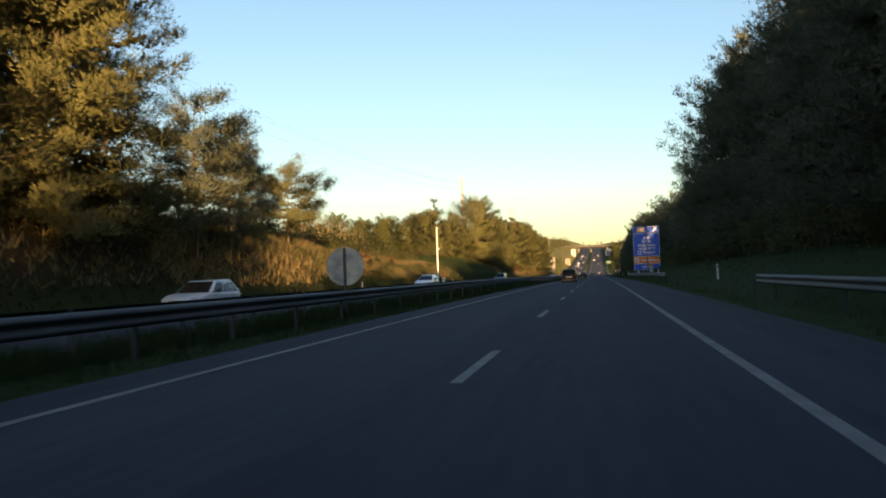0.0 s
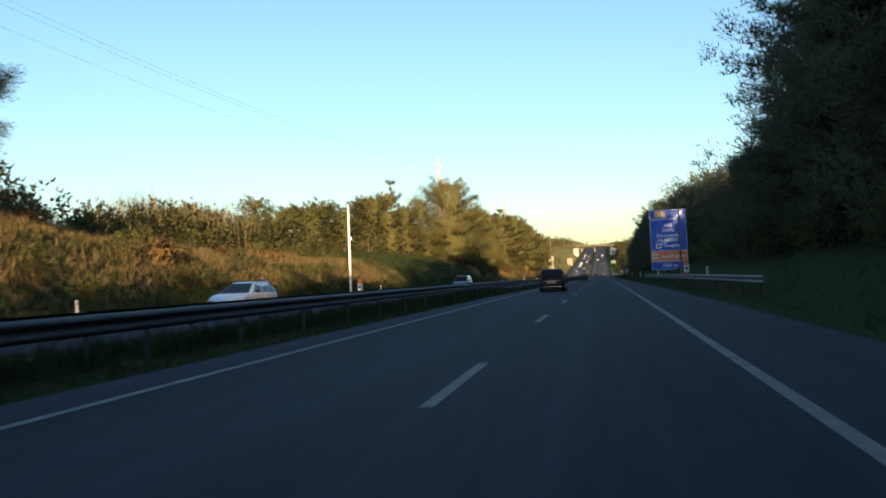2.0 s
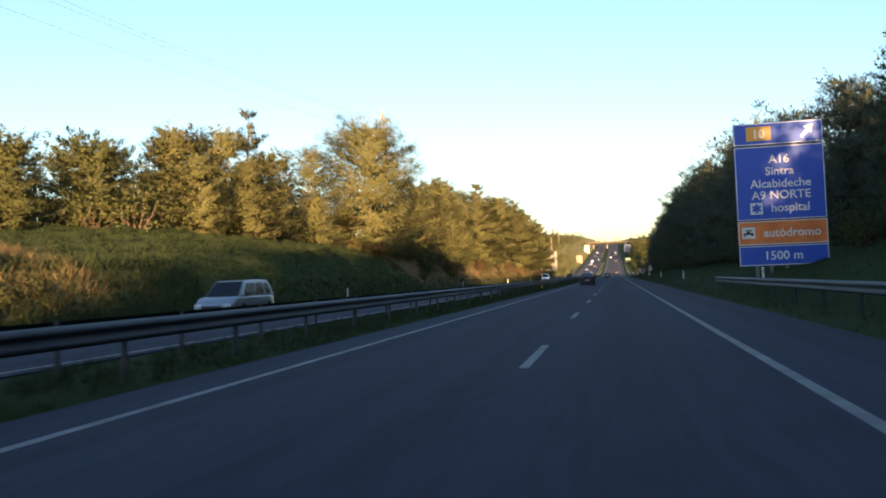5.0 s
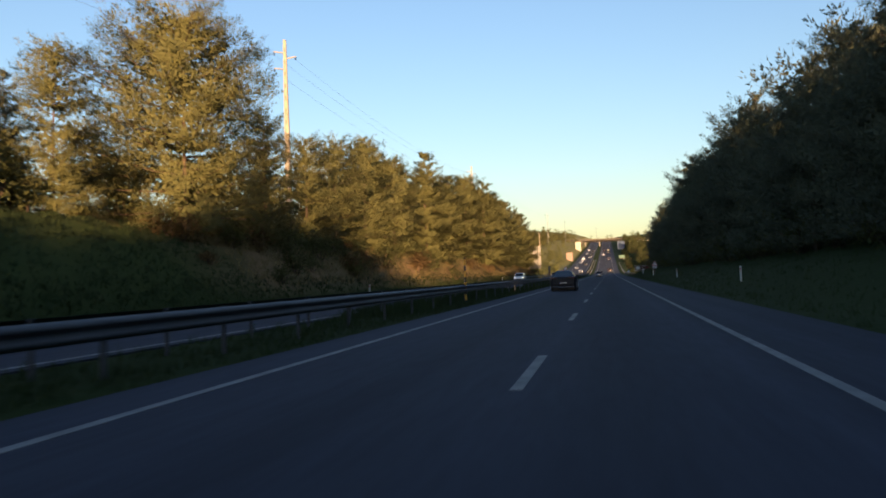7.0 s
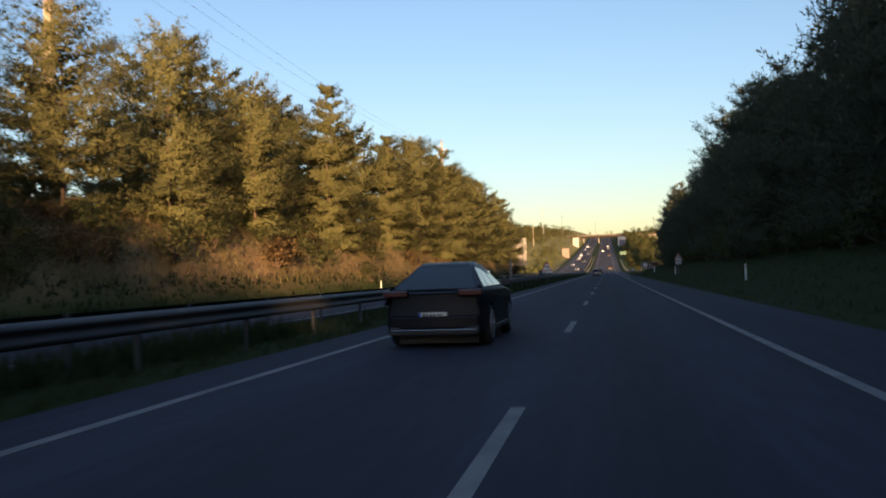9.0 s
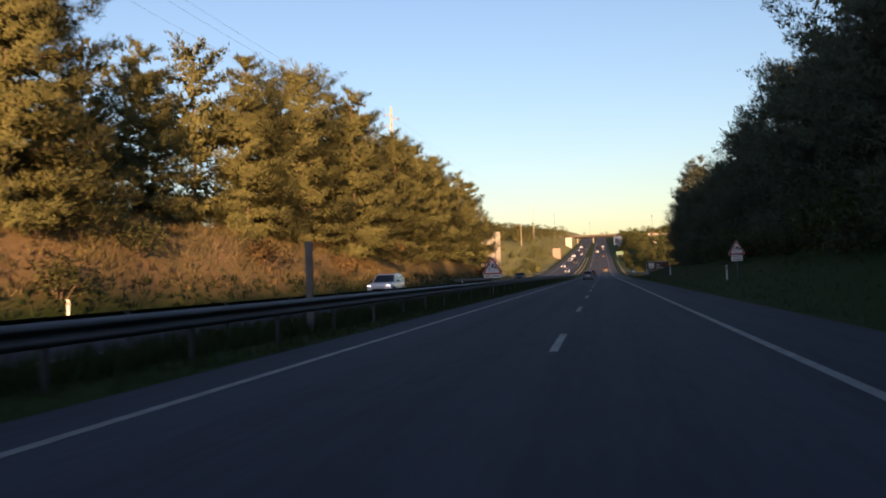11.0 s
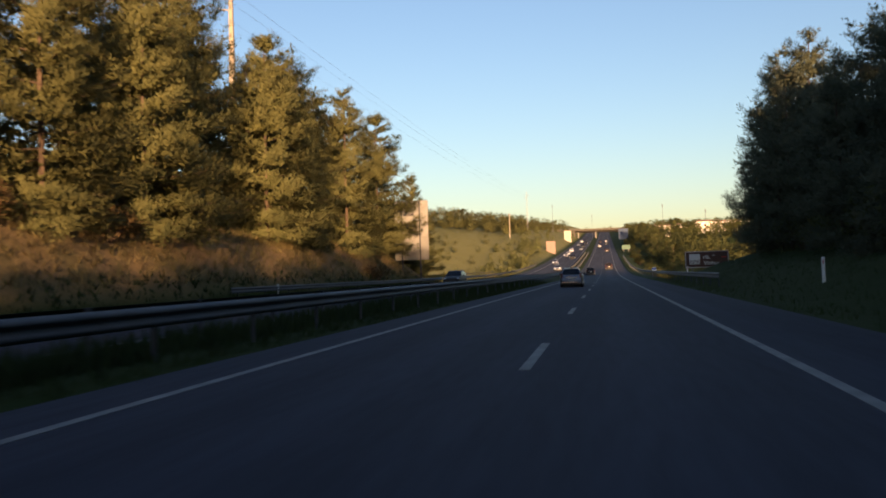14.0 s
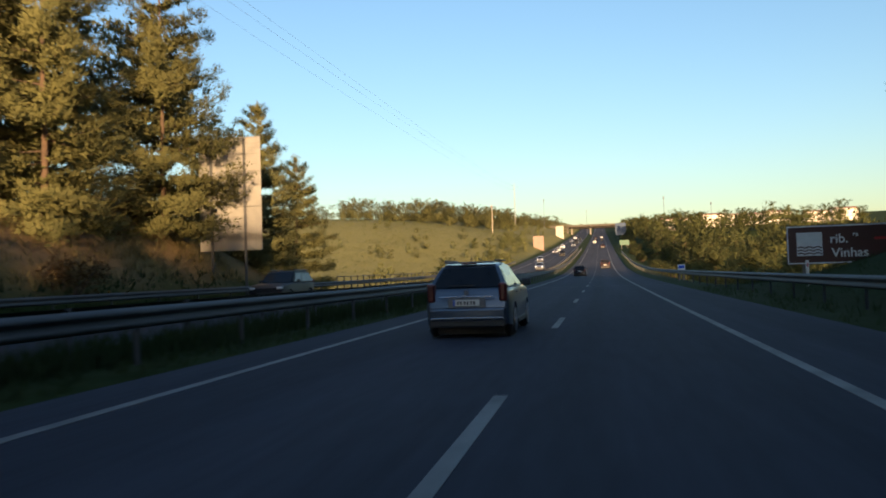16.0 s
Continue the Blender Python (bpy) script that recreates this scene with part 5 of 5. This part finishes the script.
for x, yy, w, d, h, turn in ((38, 905, 13, 9, 7, 12), (50, 915, 11, 9, 6, -8), (62, 905, 14, 9, 7, 5), (76, 925, 12, 9, 6.5, 20), (86, 912, 12, 9, 6, -12), (100, 925, 13, 10, 7, 8), (28, 930, 12, 9, 6.5, -4), (118, 915, 12, 9, 6, 10), (135, 925, 13, 9, 7, 0)):
    house(x, yy, w, d, h, turn, "pale rendered house with a terracotta roof on the ridge")
house(-78, 352, 9, 7, 4.5, -10, "small white house among the trees on the bank")


# ---- ground cover: grass, dead grass and reeds ----
def cover(name, xs, ys, height, width, mat, label, per=4, lean=0.35, kind_name="grass"):
    """Upright blades in clumps, as one sheet of plants."""
    n = len(xs)
    c = np.column_stack([xs, ys, ground_z(xs, ys) - 0.04])
    c = np.repeat(c, per, axis=0) + np.column_stack([rng.normal(0, 0.10, n * per), rng.normal(0, 0.10, n * per), np.zeros(n * per)])
    h = np.repeat(height, per) * rng.uniform(0.55, 1.2, n * per)
    a = rng.uniform(0, 2 * math.pi, n * per)
    side = np.column_stack([np.cos(a), np.sin(a), np.zeros(n * per)]) * (width * rng.uniform(0.7, 1.4, (n * per, 1)))
    tip = np.column_stack([rng.normal(0, lean, n * per) * h, rng.normal(0, lean, n * per) * h, h])
    v = np.stack([c - side, c + side, c + tip], 1).reshape(-1, 3)
    up = unit(np.column_stack([rng.normal(0, 0.35, n * per), rng.normal(-0.25, 0.35, n * per), np.ones(n * per)]))
    face = np.cross(v[1::3] - v[0::3], v[2::3] - v[0::3])
    q = v.reshape(-1, 3, 3).copy()
    back = face[:, 1] > 0
    q[back, 0], q[back, 1] = q[back, 1], q[back, 0].copy()
    return tagged(new(name, mesh_arrays(name, q.reshape(-1, 3), np.arange(len(v)).reshape(-1, 3), mat, np.repeat(up, 3, axis=0))), label, kind_name, kind="stuff")


def scatter(n, x0, x1, y0, y1):
    return rng.uniform(x0, x1, n), rng.uniform(y0, y1, n)


xs, ys = scatter(14000, -8.5, -5.1, 20, 480)
cover("median_grass", xs, ys, rng.uniform(0.10, 0.30, len(xs)), 0.018, GRASS, "short green grass on the central reservation", 4)
for y0, y1, n in ((40, 178, 5200), (243, 282, 1500), (312, 478, 6200)):
    xs, ys = scatter(n, -8.55, -6.4, y0, y1)
    cover("median_tall_grass", xs, ys, rng.uniform(0.30, 0.55, len(xs)), 0.022, GRASS, "uncut green grass between the two guardrails", 5, 0.25)
xs, ys = scatter(16000, 6.4, 16, 60, 480)
cover("verge_grass", xs, ys, rng.uniform(0.08, 0.28, len(xs)), 0.02, VERGE, "rough green grass on the near verge", 3)
xs, ys = scatter(6000, -22.5, -19.7, 60, 480)
cover("far_verge_grass", xs, ys, rng.uniform(0.15, 0.5, len(xs)), 0.05, GRASS, "green grass beside the far carriageway", 3)
xs, ys = scatter(14000, -36, -22.4, 128, 205)
tall_ = 0.30 + 0.55 * np.clip(0.5 + 0.5 * np.sin(xs * 0.9 + 2 * np.sin(ys * 0.23)) * np.sin(ys * 0.41 + 1.0), 0.1, 1)
cover("bank_dead_grass", xs, ys, tall_ * rng.uniform(0.7, 1.25, len(xs)), 0.030, DRY, "tall dead straw-coloured grass on the bank", 5, 0.42)
xs, ys = scatter(5000, -25.5, -20.4, 128, 215)
cover("bank_low_grass", xs, ys, rng.uniform(0.25, 0.6, len(xs)), 0.03, VERGE, "rank green grass along the foot of the bank", 5, 0.4)
xs, ys = scatter(20000, -34, -21.8, 266, 480)
cover("bank_brush", xs, ys, rng.uniform(0.2, 0.75, len(xs)), 0.026, DRY, "dry ochre grass and brush on the cut bank", 4, 0.5)
xs, ys = scatter(16000, -40, -20.5, 203, 266)
cover("bank_grass", xs, ys, rng.uniform(0.12, 0.34, len(xs)), 0.028, VERGE, "sunlit green grass on the rounded bank", 4, 0.4)
xs, ys = scatter(1500, -30, -22, 60, 110)
cover("bank_dry_patch", xs, ys, rng.uniform(0.3, 0.8, len(xs)), 0.06, DRY, "dry grass under the large pines", 4, 0.5)
xs, ys = scatter(2600, -36, -21.6, 104, 130)
cover("bank_straw", xs, ys, rng.uniform(0.35, 1.0, len(xs)), 0.06, DRY, "straw-coloured grass below the open pines", 5, 0.35)
xs, ys = rng.normal(-39, 1.6, 900), rng.uniform(168, 192, 900)
cover("reeds", xs, ys, rng.uniform(3.6, 5.9, len(xs)), 0.05, REED, "tall pale reeds with feathery tops on the bank", 4, 0.10, "reeds")
xs, ys = scatter(21000, -150, -24, 505, 800)
cover("hillside_scrub", xs, ys, rng.uniform(0.15, 0.5, len(xs)), 0.12, SCRUB, "olive green scrub covering the hillside", 3, 0.6, "scrub")


# ---- cars ----
def wheel(owner, x, y, r=0.32, w=0.21, side=1):
    bm = bmesh.new()
    bmesh.ops.create_cone(bm, cap_ends=True, segments=28, radius1=r, radius2=r, depth=w)
    bmesh.ops.bevel(bm, geom=[e for e in bm.edges if abs(e.verts[0].co.z - e.verts[1].co.z) < 1e-6], offset=0.035, segments=2, affect="EDGES")
    bmesh.ops.rotate(bm, verts=bm.verts, cent=(0, 0, 0), matrix=Matrix.Rotation(radians(90), 3, "Y"))
    wh = part("wheel", bm, TYRE, owner, "black tyre on an alloy rim", True)
    wh.location = (x, y, r)
    rim = bmesh.new()
    o = side * (w / 2 - 0.004)
    bmesh.ops.create_cone(rim, cap_ends=True, segments=24, radius1=r * 0.20, radius2=r * 0.18, depth=0.03)
    for k in range(7):
        box(rim, math.cos(k * 2 * math.pi / 7) * r * 0.40, math.sin(k * 2 * math.pi / 7) * r * 0.40, 0, r * 0.52, 0.05, 0.02, rot=Matrix.Rotation(k * 2 * math.pi / 7, 4, "Z"))
    for k in range(24):
        a = k * 2 * math.pi / 24
        box(rim, math.cos(a) * r * 0.66, math.sin(a) * r * 0.66, 0, 0.03, r * 0.18, 0.03, rot=Matrix.Rotation(a, 4, "Z"))
    bmesh.ops.rotate(rim, verts=rim.verts, cent=(0, 0, 0), matrix=Matrix.Rotation(radians(90), 3, "Y"))
    bmesh.ops.translate(rim, verts=rim.verts, vec=(o + side * 0.008, 0, 0))
    part("rim", rim, RIM, wh)
    return wh


def quad_panel(name, corners, mat, owner, thick=0.012, inset=0.0, label=""):
    """A thin pane on four corners given in order, pushed out along its normal."""
    c = [Vector(p) for p in corners]
    n = (c[1] - c[0]).cross(c[3] - c[0]).normalized()
    mid = sum(c, Vector()) / 4
    c = [p + (mid - p) * inset for p in c]
    bm = bmesh.new()
    lo = [bm.verts.new(p - n * 0.01) for p in c]
    hi = [bm.verts.new(p + n * thick) for p in c]
    bm.faces.new(hi)
    bm.faces.new(lo[::-1])
    for i in range(4):
        k = (i + 1) % 4
        bm.faces.new((lo[i], lo[k], hi[k], hi[i]))
    bmesh.ops.recalc_face_normals(bm, faces=bm.faces)
    return part(name, bm, mat, owner, label)


def car(paint, label, L=4.5, W=1.76, H=1.50, belt=0.96, clear=0.24, rear=(0.10, 0.42), front=(1.25, 2.25), wheel_r=0.32, axles=(0.82, 3.5),
        taper=0.17, rails=False, lit=False, hood=0.80, tail="tall", chrome=True, deck=None):
    """A car with its rear at y=0, heading along +y. rear and front: how far glass base and roof edge stand from either end."""
    s = thing("car", Matrix.Identity(4), label, "car")
    hw = W / 2
    prof = [(0.10, clear + 0.04), (0.02, clear + 0.16), (0.0, 0.56), (0.03, 0.62), (0.05, belt - 0.06), (0.12, belt)]
    if not deck:
        prof += [(0.40, belt), (0.90, belt)]
    if deck:
        prof = prof[:-1] + [(0.02, deck - 0.02), (0.10, deck)]
        prof += [(rear[0] + 0.1, belt)]
    prof += [(L - front[0], belt), (L - front[0] * 0.6, belt - 0.05), (L - 0.35, hood), (L - 0.08, hood - 0.12), (L, 0.52), (L - 0.04, clear + 0.10), (L - 0.14, clear)]
    low = []
    for ay in reversed(axles):
        ra = wheel_r + 0.055
        low.append((ay + ra, clear))
        for k in range(1, 8):
            a = math.pi * k / 8
            low.append((ay + ra * math.cos(a), max(clear, wheel_r + ra * math.sin(a) * 1.0)))
        low.append((ay - ra, clear))
    outline = prof + low
    bm = bmesh.new()
    left = [bm.verts.new((-hw, y, z)) for y, z in outline]
    right = [bm.verts.new((hw, y, z)) for y, z in outline]
    bm.faces.new(left)
    bm.faces.new(right[::-1])
    n = len(outline)
    for i in range(n):
        k = (i + 1) % n
        bm.faces.new((left[k], left[i], right[i], right[k]))
    bmesh.ops.recalc_face_normals(bm, faces=bm.faces)
    m = len(prof)
    keys = set(left[:m]) | set(right[:m])
    edges = [e for e in bm.edges if e.verts[0] in keys and e.verts[1] in keys and abs(e.verts[0].co.x - e.verts[1].co.x) < 1e-6]
    bmesh.ops.bevel(bm, geom=edges, offset=0.075, segments=3, affect="EDGES", profile=0.6)
    def rounded(mesh):
        """Draws the corners in towards both ends and leans the flanks in above and below the waist."""
        for v in mesh.verts:
            e = max(0.0, 1 - v.co.y / 0.55) if v.co.y < 0.55 else max(0.0, 1 - (L - v.co.y) / 0.75)
            z = v.co.z - 0.58
            v.co.x *= (1 - 0.10 * min(1.0, e) ** 2) * (1 - (0.28 if z > 0 else 0.20) * z * z)
            if v.co.y < 0.3:
                v.co.y += 0.10 * (v.co.x / hw) ** 2 * (0.3 - v.co.y) / 0.3
    rounded(bm)
    body = part("body", bm, paint, s, "", True)
    body.data.set_sharp_from_angle(angle=radians(38))
    part("underbody", boxm(0, L / 2, clear + 0.13, W - 0.16, L - 0.4, 0.22), PLASTIC, s)
    for ay in axles:
        part("wheel_arch_lining", boxm(0, ay, wheel_r + 0.06, W - 0.42, 2 * wheel_r + 0.08, 2 * wheel_r), PLASTIC, s)
        for sd in (-1, 1):
            wheel(s, sd * (hw - 0.115), ay, wheel_r, 0.21, sd)
    # greenhouse
    y0, y1, r0, r1 = rear[0], L - front[0], rear[1], L - front[1]
    hb, ht, zr = hw - 0.07, hw - 0.07 - taper, H
    base = [(-hb, y0, belt - 0.02), (hb, y0, belt - 0.02), (hb, y1, belt - 0.02), (-hb, y1, belt - 0.02)]
    roof = [(-ht, r0, zr - 0.05), (ht, r0, zr - 0.05), (ht, r1, zr - 0.045), (-ht, r1, zr - 0.045)]
    bm = bmesh.new()
    vb = [bm.verts.new(p) for p in base]
    vr = [bm.verts.new(p) for p in roof]
    for i in range(4):
        k = (i + 1) % 4
        bm.faces.new((vb[i], vb[k], vr[k], vr[i]))
    bm.faces.new(vr)
    bm.faces.new(vb[::-1])
    bmesh.ops.subdivide_edges(bm, edges=[e for e in bm.edges if abs(e.verts[0].co.y - e.verts[1].co.y) > 0.6], cuts=3)
    for v in bm.verts:
        if v.co.z > belt + 0.1:
            u = (v.co.y - r0) / max(0.1, r1 - r0)
            v.co.z += 0.05 * max(0.0, 1 - (2 * u - 1) ** 2)
    bmesh.ops.recalc_face_normals(bm, faces=bm.faces)
    bmesh.ops.bevel(bm, geom=[e for e in bm.edges if e.calc_length() > 0.05 and len(e.link_faces) == 2 and e.calc_face_angle(0) > 0.5], offset=0.05, segments=3, affect="EDGES")
    cabin = part("cabin", bm, paint, s, "", True)
    cabin.data.set_sharp_from_angle(angle=radians(35))

    def on_face(a, b, u, v):
        p, q = Vector(base[a]).lerp(Vector(base[b]), u), Vector(roof[a]).lerp(Vector(roof[b]), u)
        return p.lerp(q, v)

    quad_panel("rear_window", [on_face(0, 1, u, v) for u, v in ((0.06, 0.07), (0.94, 0.07), (0.94, 0.88), (0.06, 0.88))], GLASS, s, 0.008)
    quad_panel("windscreen", [on_face(2, 3, u, v) for u, v in ((0.05, 0.06), (0.95, 0.06), (0.95, 0.93), (0.05, 0.93))], GLASS, s, 0.008)
    for a, b, flip in ((1, 2, False), (3, 0, True)):
        for u0, u1 in ((0.07, 0.25), (0.28, 0.56), (0.59, 0.90)):
            if flip:
                u0, u1 = 1 - u1, 1 - u0
            top = 0.84
            quad_panel("side_window", [on_face(a, b, u, v) for u, v in ((u0, 0.10), (u1, 0.10), (u1 if not (u1 > 0.85) else u1 - 0.015, top), (u0, top))], GLASS, s, 0.010)
    for sd in (-1, 1):
        part("mirror", boxm(sd * (hw + 0.06), y1 - 0.55, belt + 0.07, 0.20, 0.11, 0.15, 0.035), PLASTIC, s)
        part("window_trim", boxm(sd * (hb + 0.012), (y0 + y1) / 2, belt + 0.012, 0.02, (y1 - y0) * 0.9, 0.018), CHROME if chrome else PLASTIC, s)
        part("sill", boxm(sd * (hw - 0.03), L / 2, clear + 0.03, 0.08, axles[1] - axles[0] - 2 * wheel_r - 0.2, 0.10, 0.02), PLASTIC, s)
        for dy in (0.33, 0.60):
            part("door_handle", boxm(sd * (hw + 0.006), y0 + (y1 - y0) * dy, belt - 0.10, 0.03, 0.18, 0.03, 0.008), paint, s)
        if tail == "tall":
            part("tail_lamp", boxm(sd * (hw - 0.165), 0.15, belt - 0.08, 0.17, 0.18, 0.38, 0.05), TAIL, s, "dark red tail lamp")
        else:
            part("tail_lamp", boxm(sd * (hw - 0.27), 0.04, belt - 0.06, 0.46, 0.14, 0.12, 0.03), TAIL, s, "slim red tail lamp")
        part("headlamp", boxm(sd * (hw - 0.24), L - 0.20, hood - 0.13, 0.30, 0.30, 0.12, 0.04), HEAD if lit else HEAD_OFF, s)
        if rails:
            part("roof_rail", boxm(sd * (ht - 0.04), (r0 + r1) / 2, zr + 0.035, 0.035, (r1 - r0) * 0.92, 0.035, 0.012), POSTSTEEL, s)
    bump_ = boxm(0, 0.04, 0.47, W - 0.06, 0.18, 0.26, 0.05)
    bmesh.ops.subdivide_edges(bump_, edges=[e for e in bump_.edges if abs(e.verts[0].co.x - e.verts[1].co.x) > 0.5], cuts=5)
    rounded(bump_)
    part("bumper", bump_, paint, s)
    part("bumper_strip", boxm(0, -0.055, 0.40 if tail == "tall" else 0.34, W - 0.34, 0.02, 0.03 if chrome else 0.018, 0.006), CHROME, s, "bright bumper strip")
    part("valance", boxm(0, 0.08, clear + 0.06, W - 0.25, 0.16, 0.16, 0.03), PLASTIC, s)
    pl = part("number_plate", boxm(0, -0.005 if tail == "tall" else -0.01, 0.70 if tail == "tall" else 0.60, 0.52, 0.03, 0.12, 0.006), PLATE, s, "white rear number plate")
    bars = bmesh.new()
    for dx in (-0.16, -0.10, -0.03, 0.03, 0.10, 0.16):
        box(bars, dx, -0.024 if tail == "tall" else -0.029, 0.70 if tail == "tall" else 0.60, 0.036, 0.006, 0.07)
    part("plate_bars", bars, BLACK, pl)
    part("plate_edge", boxm(-0.24, -0.024 if tail == "tall" else -0.029, 0.70 if tail == "tall" else 0.60, 0.035, 0.006, 0.11), BLUE, pl)
    if tail == "tall" and chrome:
        part("tailgate_strip", boxm(0, -0.008, 0.815, W * 0.62, 0.03, 0.03, 0.008), CHROME, s, "chrome tailgate strip")
        part("plate_recess", boxm(0, 0.004, 0.70, 0.74, 0.02, 0.19, 0.008), POSTSTEEL, s)
        part("badge", cylinder(bmesh.new(), 0, 0, -0.01, 0.01, 0.05, 0.05, 20), POSTSTEEL, s).matrix_basis = pose(0, 0.02, 0.90, 90)
    if tail == "tall":
        part("brake_light", boxm(0, r0 - 0.03, zr - 0.03, 0.30, 0.05, 0.025, 0.006), TAIL, s)
        part("rear_spoiler", boxm(0, r0 + 0.02, zr - 0.005, 2 * ht - 0.14, 0.16, 0.03, 0.01), paint, s)
        part("aerial", cylinder(bmesh.new(), 0, r0 + 0.25, zr, zr + 0.16, 0.012, 0.004, 6), PLASTIC, s)
        part("wiper", boxm(-0.1, y0 + 0.02, belt + 0.06, 0.5, 0.03, 0.025), PLASTIC, s)
    else:
        part("rear_spoiler", boxm(0, 0.10, belt + 0.005, W * 0.72, 0.16, 0.03, 0.01), paint, s)
    part("grille", boxm(0, L - 0.005, 0.56, 0.9, 0.05, 0.18, 0.02), PLASTIC, s)
    return s


def on_road(ob, x, y, heading=0.0):
    slope = math.degrees(math.atan(float(road_z(y + 3) - road_z(y - 1)) / 4))
    ob.matrix_basis = pose(x, y, float(road_z(y)) + 0.008, slope if heading == 0 else -slope, 0, heading)
    return ob


ESTATE = dict(L=4.52, W=1.76, H=1.50, belt=0.98, rear=(0.14, 0.60), front=(1.22, 2.15), taper=0.24, rails=True)
HATCH = dict(L=4.25, W=1.76, H=1.46, belt=0.93, rear=(0.13, 0.62), front=(1.15, 2.0))
SUV = dict(L=4.70, W=1.90, H=1.70, belt=1.10, clear=0.28, rear=(0.13, 0.50), front=(1.35, 2.15), wheel_r=0.37, axles=(0.9, 3.75), hood=0.98, rails=True)
COUPE = dict(L=4.73, W=1.92, H=1.58, belt=1.06, clear=0.26, rear=(0.22, 1.35), front=(1.35, 2.25), wheel_r=0.38, axles=(0.9, 3.78), hood=0.95, taper=0.36, tail="slim", deck=1.00, chrome=False)
VAN = dict(L=4.65, W=1.80, H=1.72, belt=1.02, rear=(0.13, 0.34), front=(0.95, 1.75), wheel_r=0.33)
OWN_LEFT, OWN_RIGHT, OPP_IN, OPP_OUT = -1.75, 2.0, -11.0, -14.8

on_road(car(CAR_SILVER, "silver-blue estate car with roof rails and a chrome tailgate strip", **ESTATE), -1.33, 444.9)
on_road(car(CAR_BLACK, "glossy black coupe-shaped sport utility car with slim red tail lamps", **COUPE), -2.0, 276.0)
on_road(car(CAR_MAROON, "dark maroon compact sport utility car in the outer lane", **SUV), -1.75, 165.0)
dark_hatch = on_road(car(CAR_BLACK, "dark hatchback far ahead in the outer lane", chrome=False, **HATCH), -1.7, 545.0)
red_suv = on_road(car(CAR_MAROON, "dark red family car far ahead in the near lane", **SUV), 2.0, 592.0)
white_hatch = on_road(car(CAR_WHITE, "white hatchback coming the other way behind the guardrail", **HATCH), OPP_OUT, 95.0, 180)
on_road(car(CAR_WHITE, "pale estate car coming the other way behind the guardrail", **ESTATE), OPP_OUT, 142.6, 180)
on_road(car(CAR_GREY, "dark grey people carrier coming the other way", **VAN), OPP_OUT, 205.4, 180)
white_suv = on_road(car(CAR_WHITE, "white sport utility car with lit headlamps coming the other way", lit=True, **SUV), OPP_OUT, 369.9, 180)
black_van = on_road(car(CAR_BLACK, "dark sport utility car coming the other way", **SUV), OPP_OUT, 471.5, 180)
lit_hatch = on_road(car(CAR_GREY, "grey hatchback with lit headlamps on the hill", lit=True, **HATCH), OPP_IN, 600.0, 180)
for proto, x, y, turn, text in ((lit_hatch, OPP_OUT, 655.0, 180, ""), (black_van, OPP_IN, 700.0, 180, ""), (lit_hatch, OPP_OUT, 730.0, 180, ""), (white_hatch, OPP_OUT, 752.0, 180, ""), (white_suv, OPP_OUT, 790.0, 180, ""),
                                (lit_hatch, OPP_IN, 815.0, 180, ""), (black_van, OPP_IN, 865.0, 180, ""), (lit_hatch, OPP_OUT, 900.0, 180, ""), (black_van, OPP_IN, 940.0, 180, ""), (white_suv, OPP_OUT, 975.0, 180, ""),
                                (red_suv, OWN_RIGHT, 770.0, 0, "dark car climbing the hill ahead"), (white_hatch, OWN_LEFT, 850.0, 0, "white car climbing the hill ahead"), (dark_hatch, OWN_RIGHT, 905.0, 0, "dark car climbing the hill ahead"),
                                (white_hatch, OWN_RIGHT, 960.0, 0, "white car climbing the hill ahead"), (red_suv, OWN_LEFT, 935.0, 0, "dark car climbing the hill ahead")):
    c_ = copy_thing(proto, Matrix.Identity(4))
    on_road(c_, x, y, turn)
    tagged(c_, text or "oncoming car with lit headlamps on the hill", group="traffic on the hill")
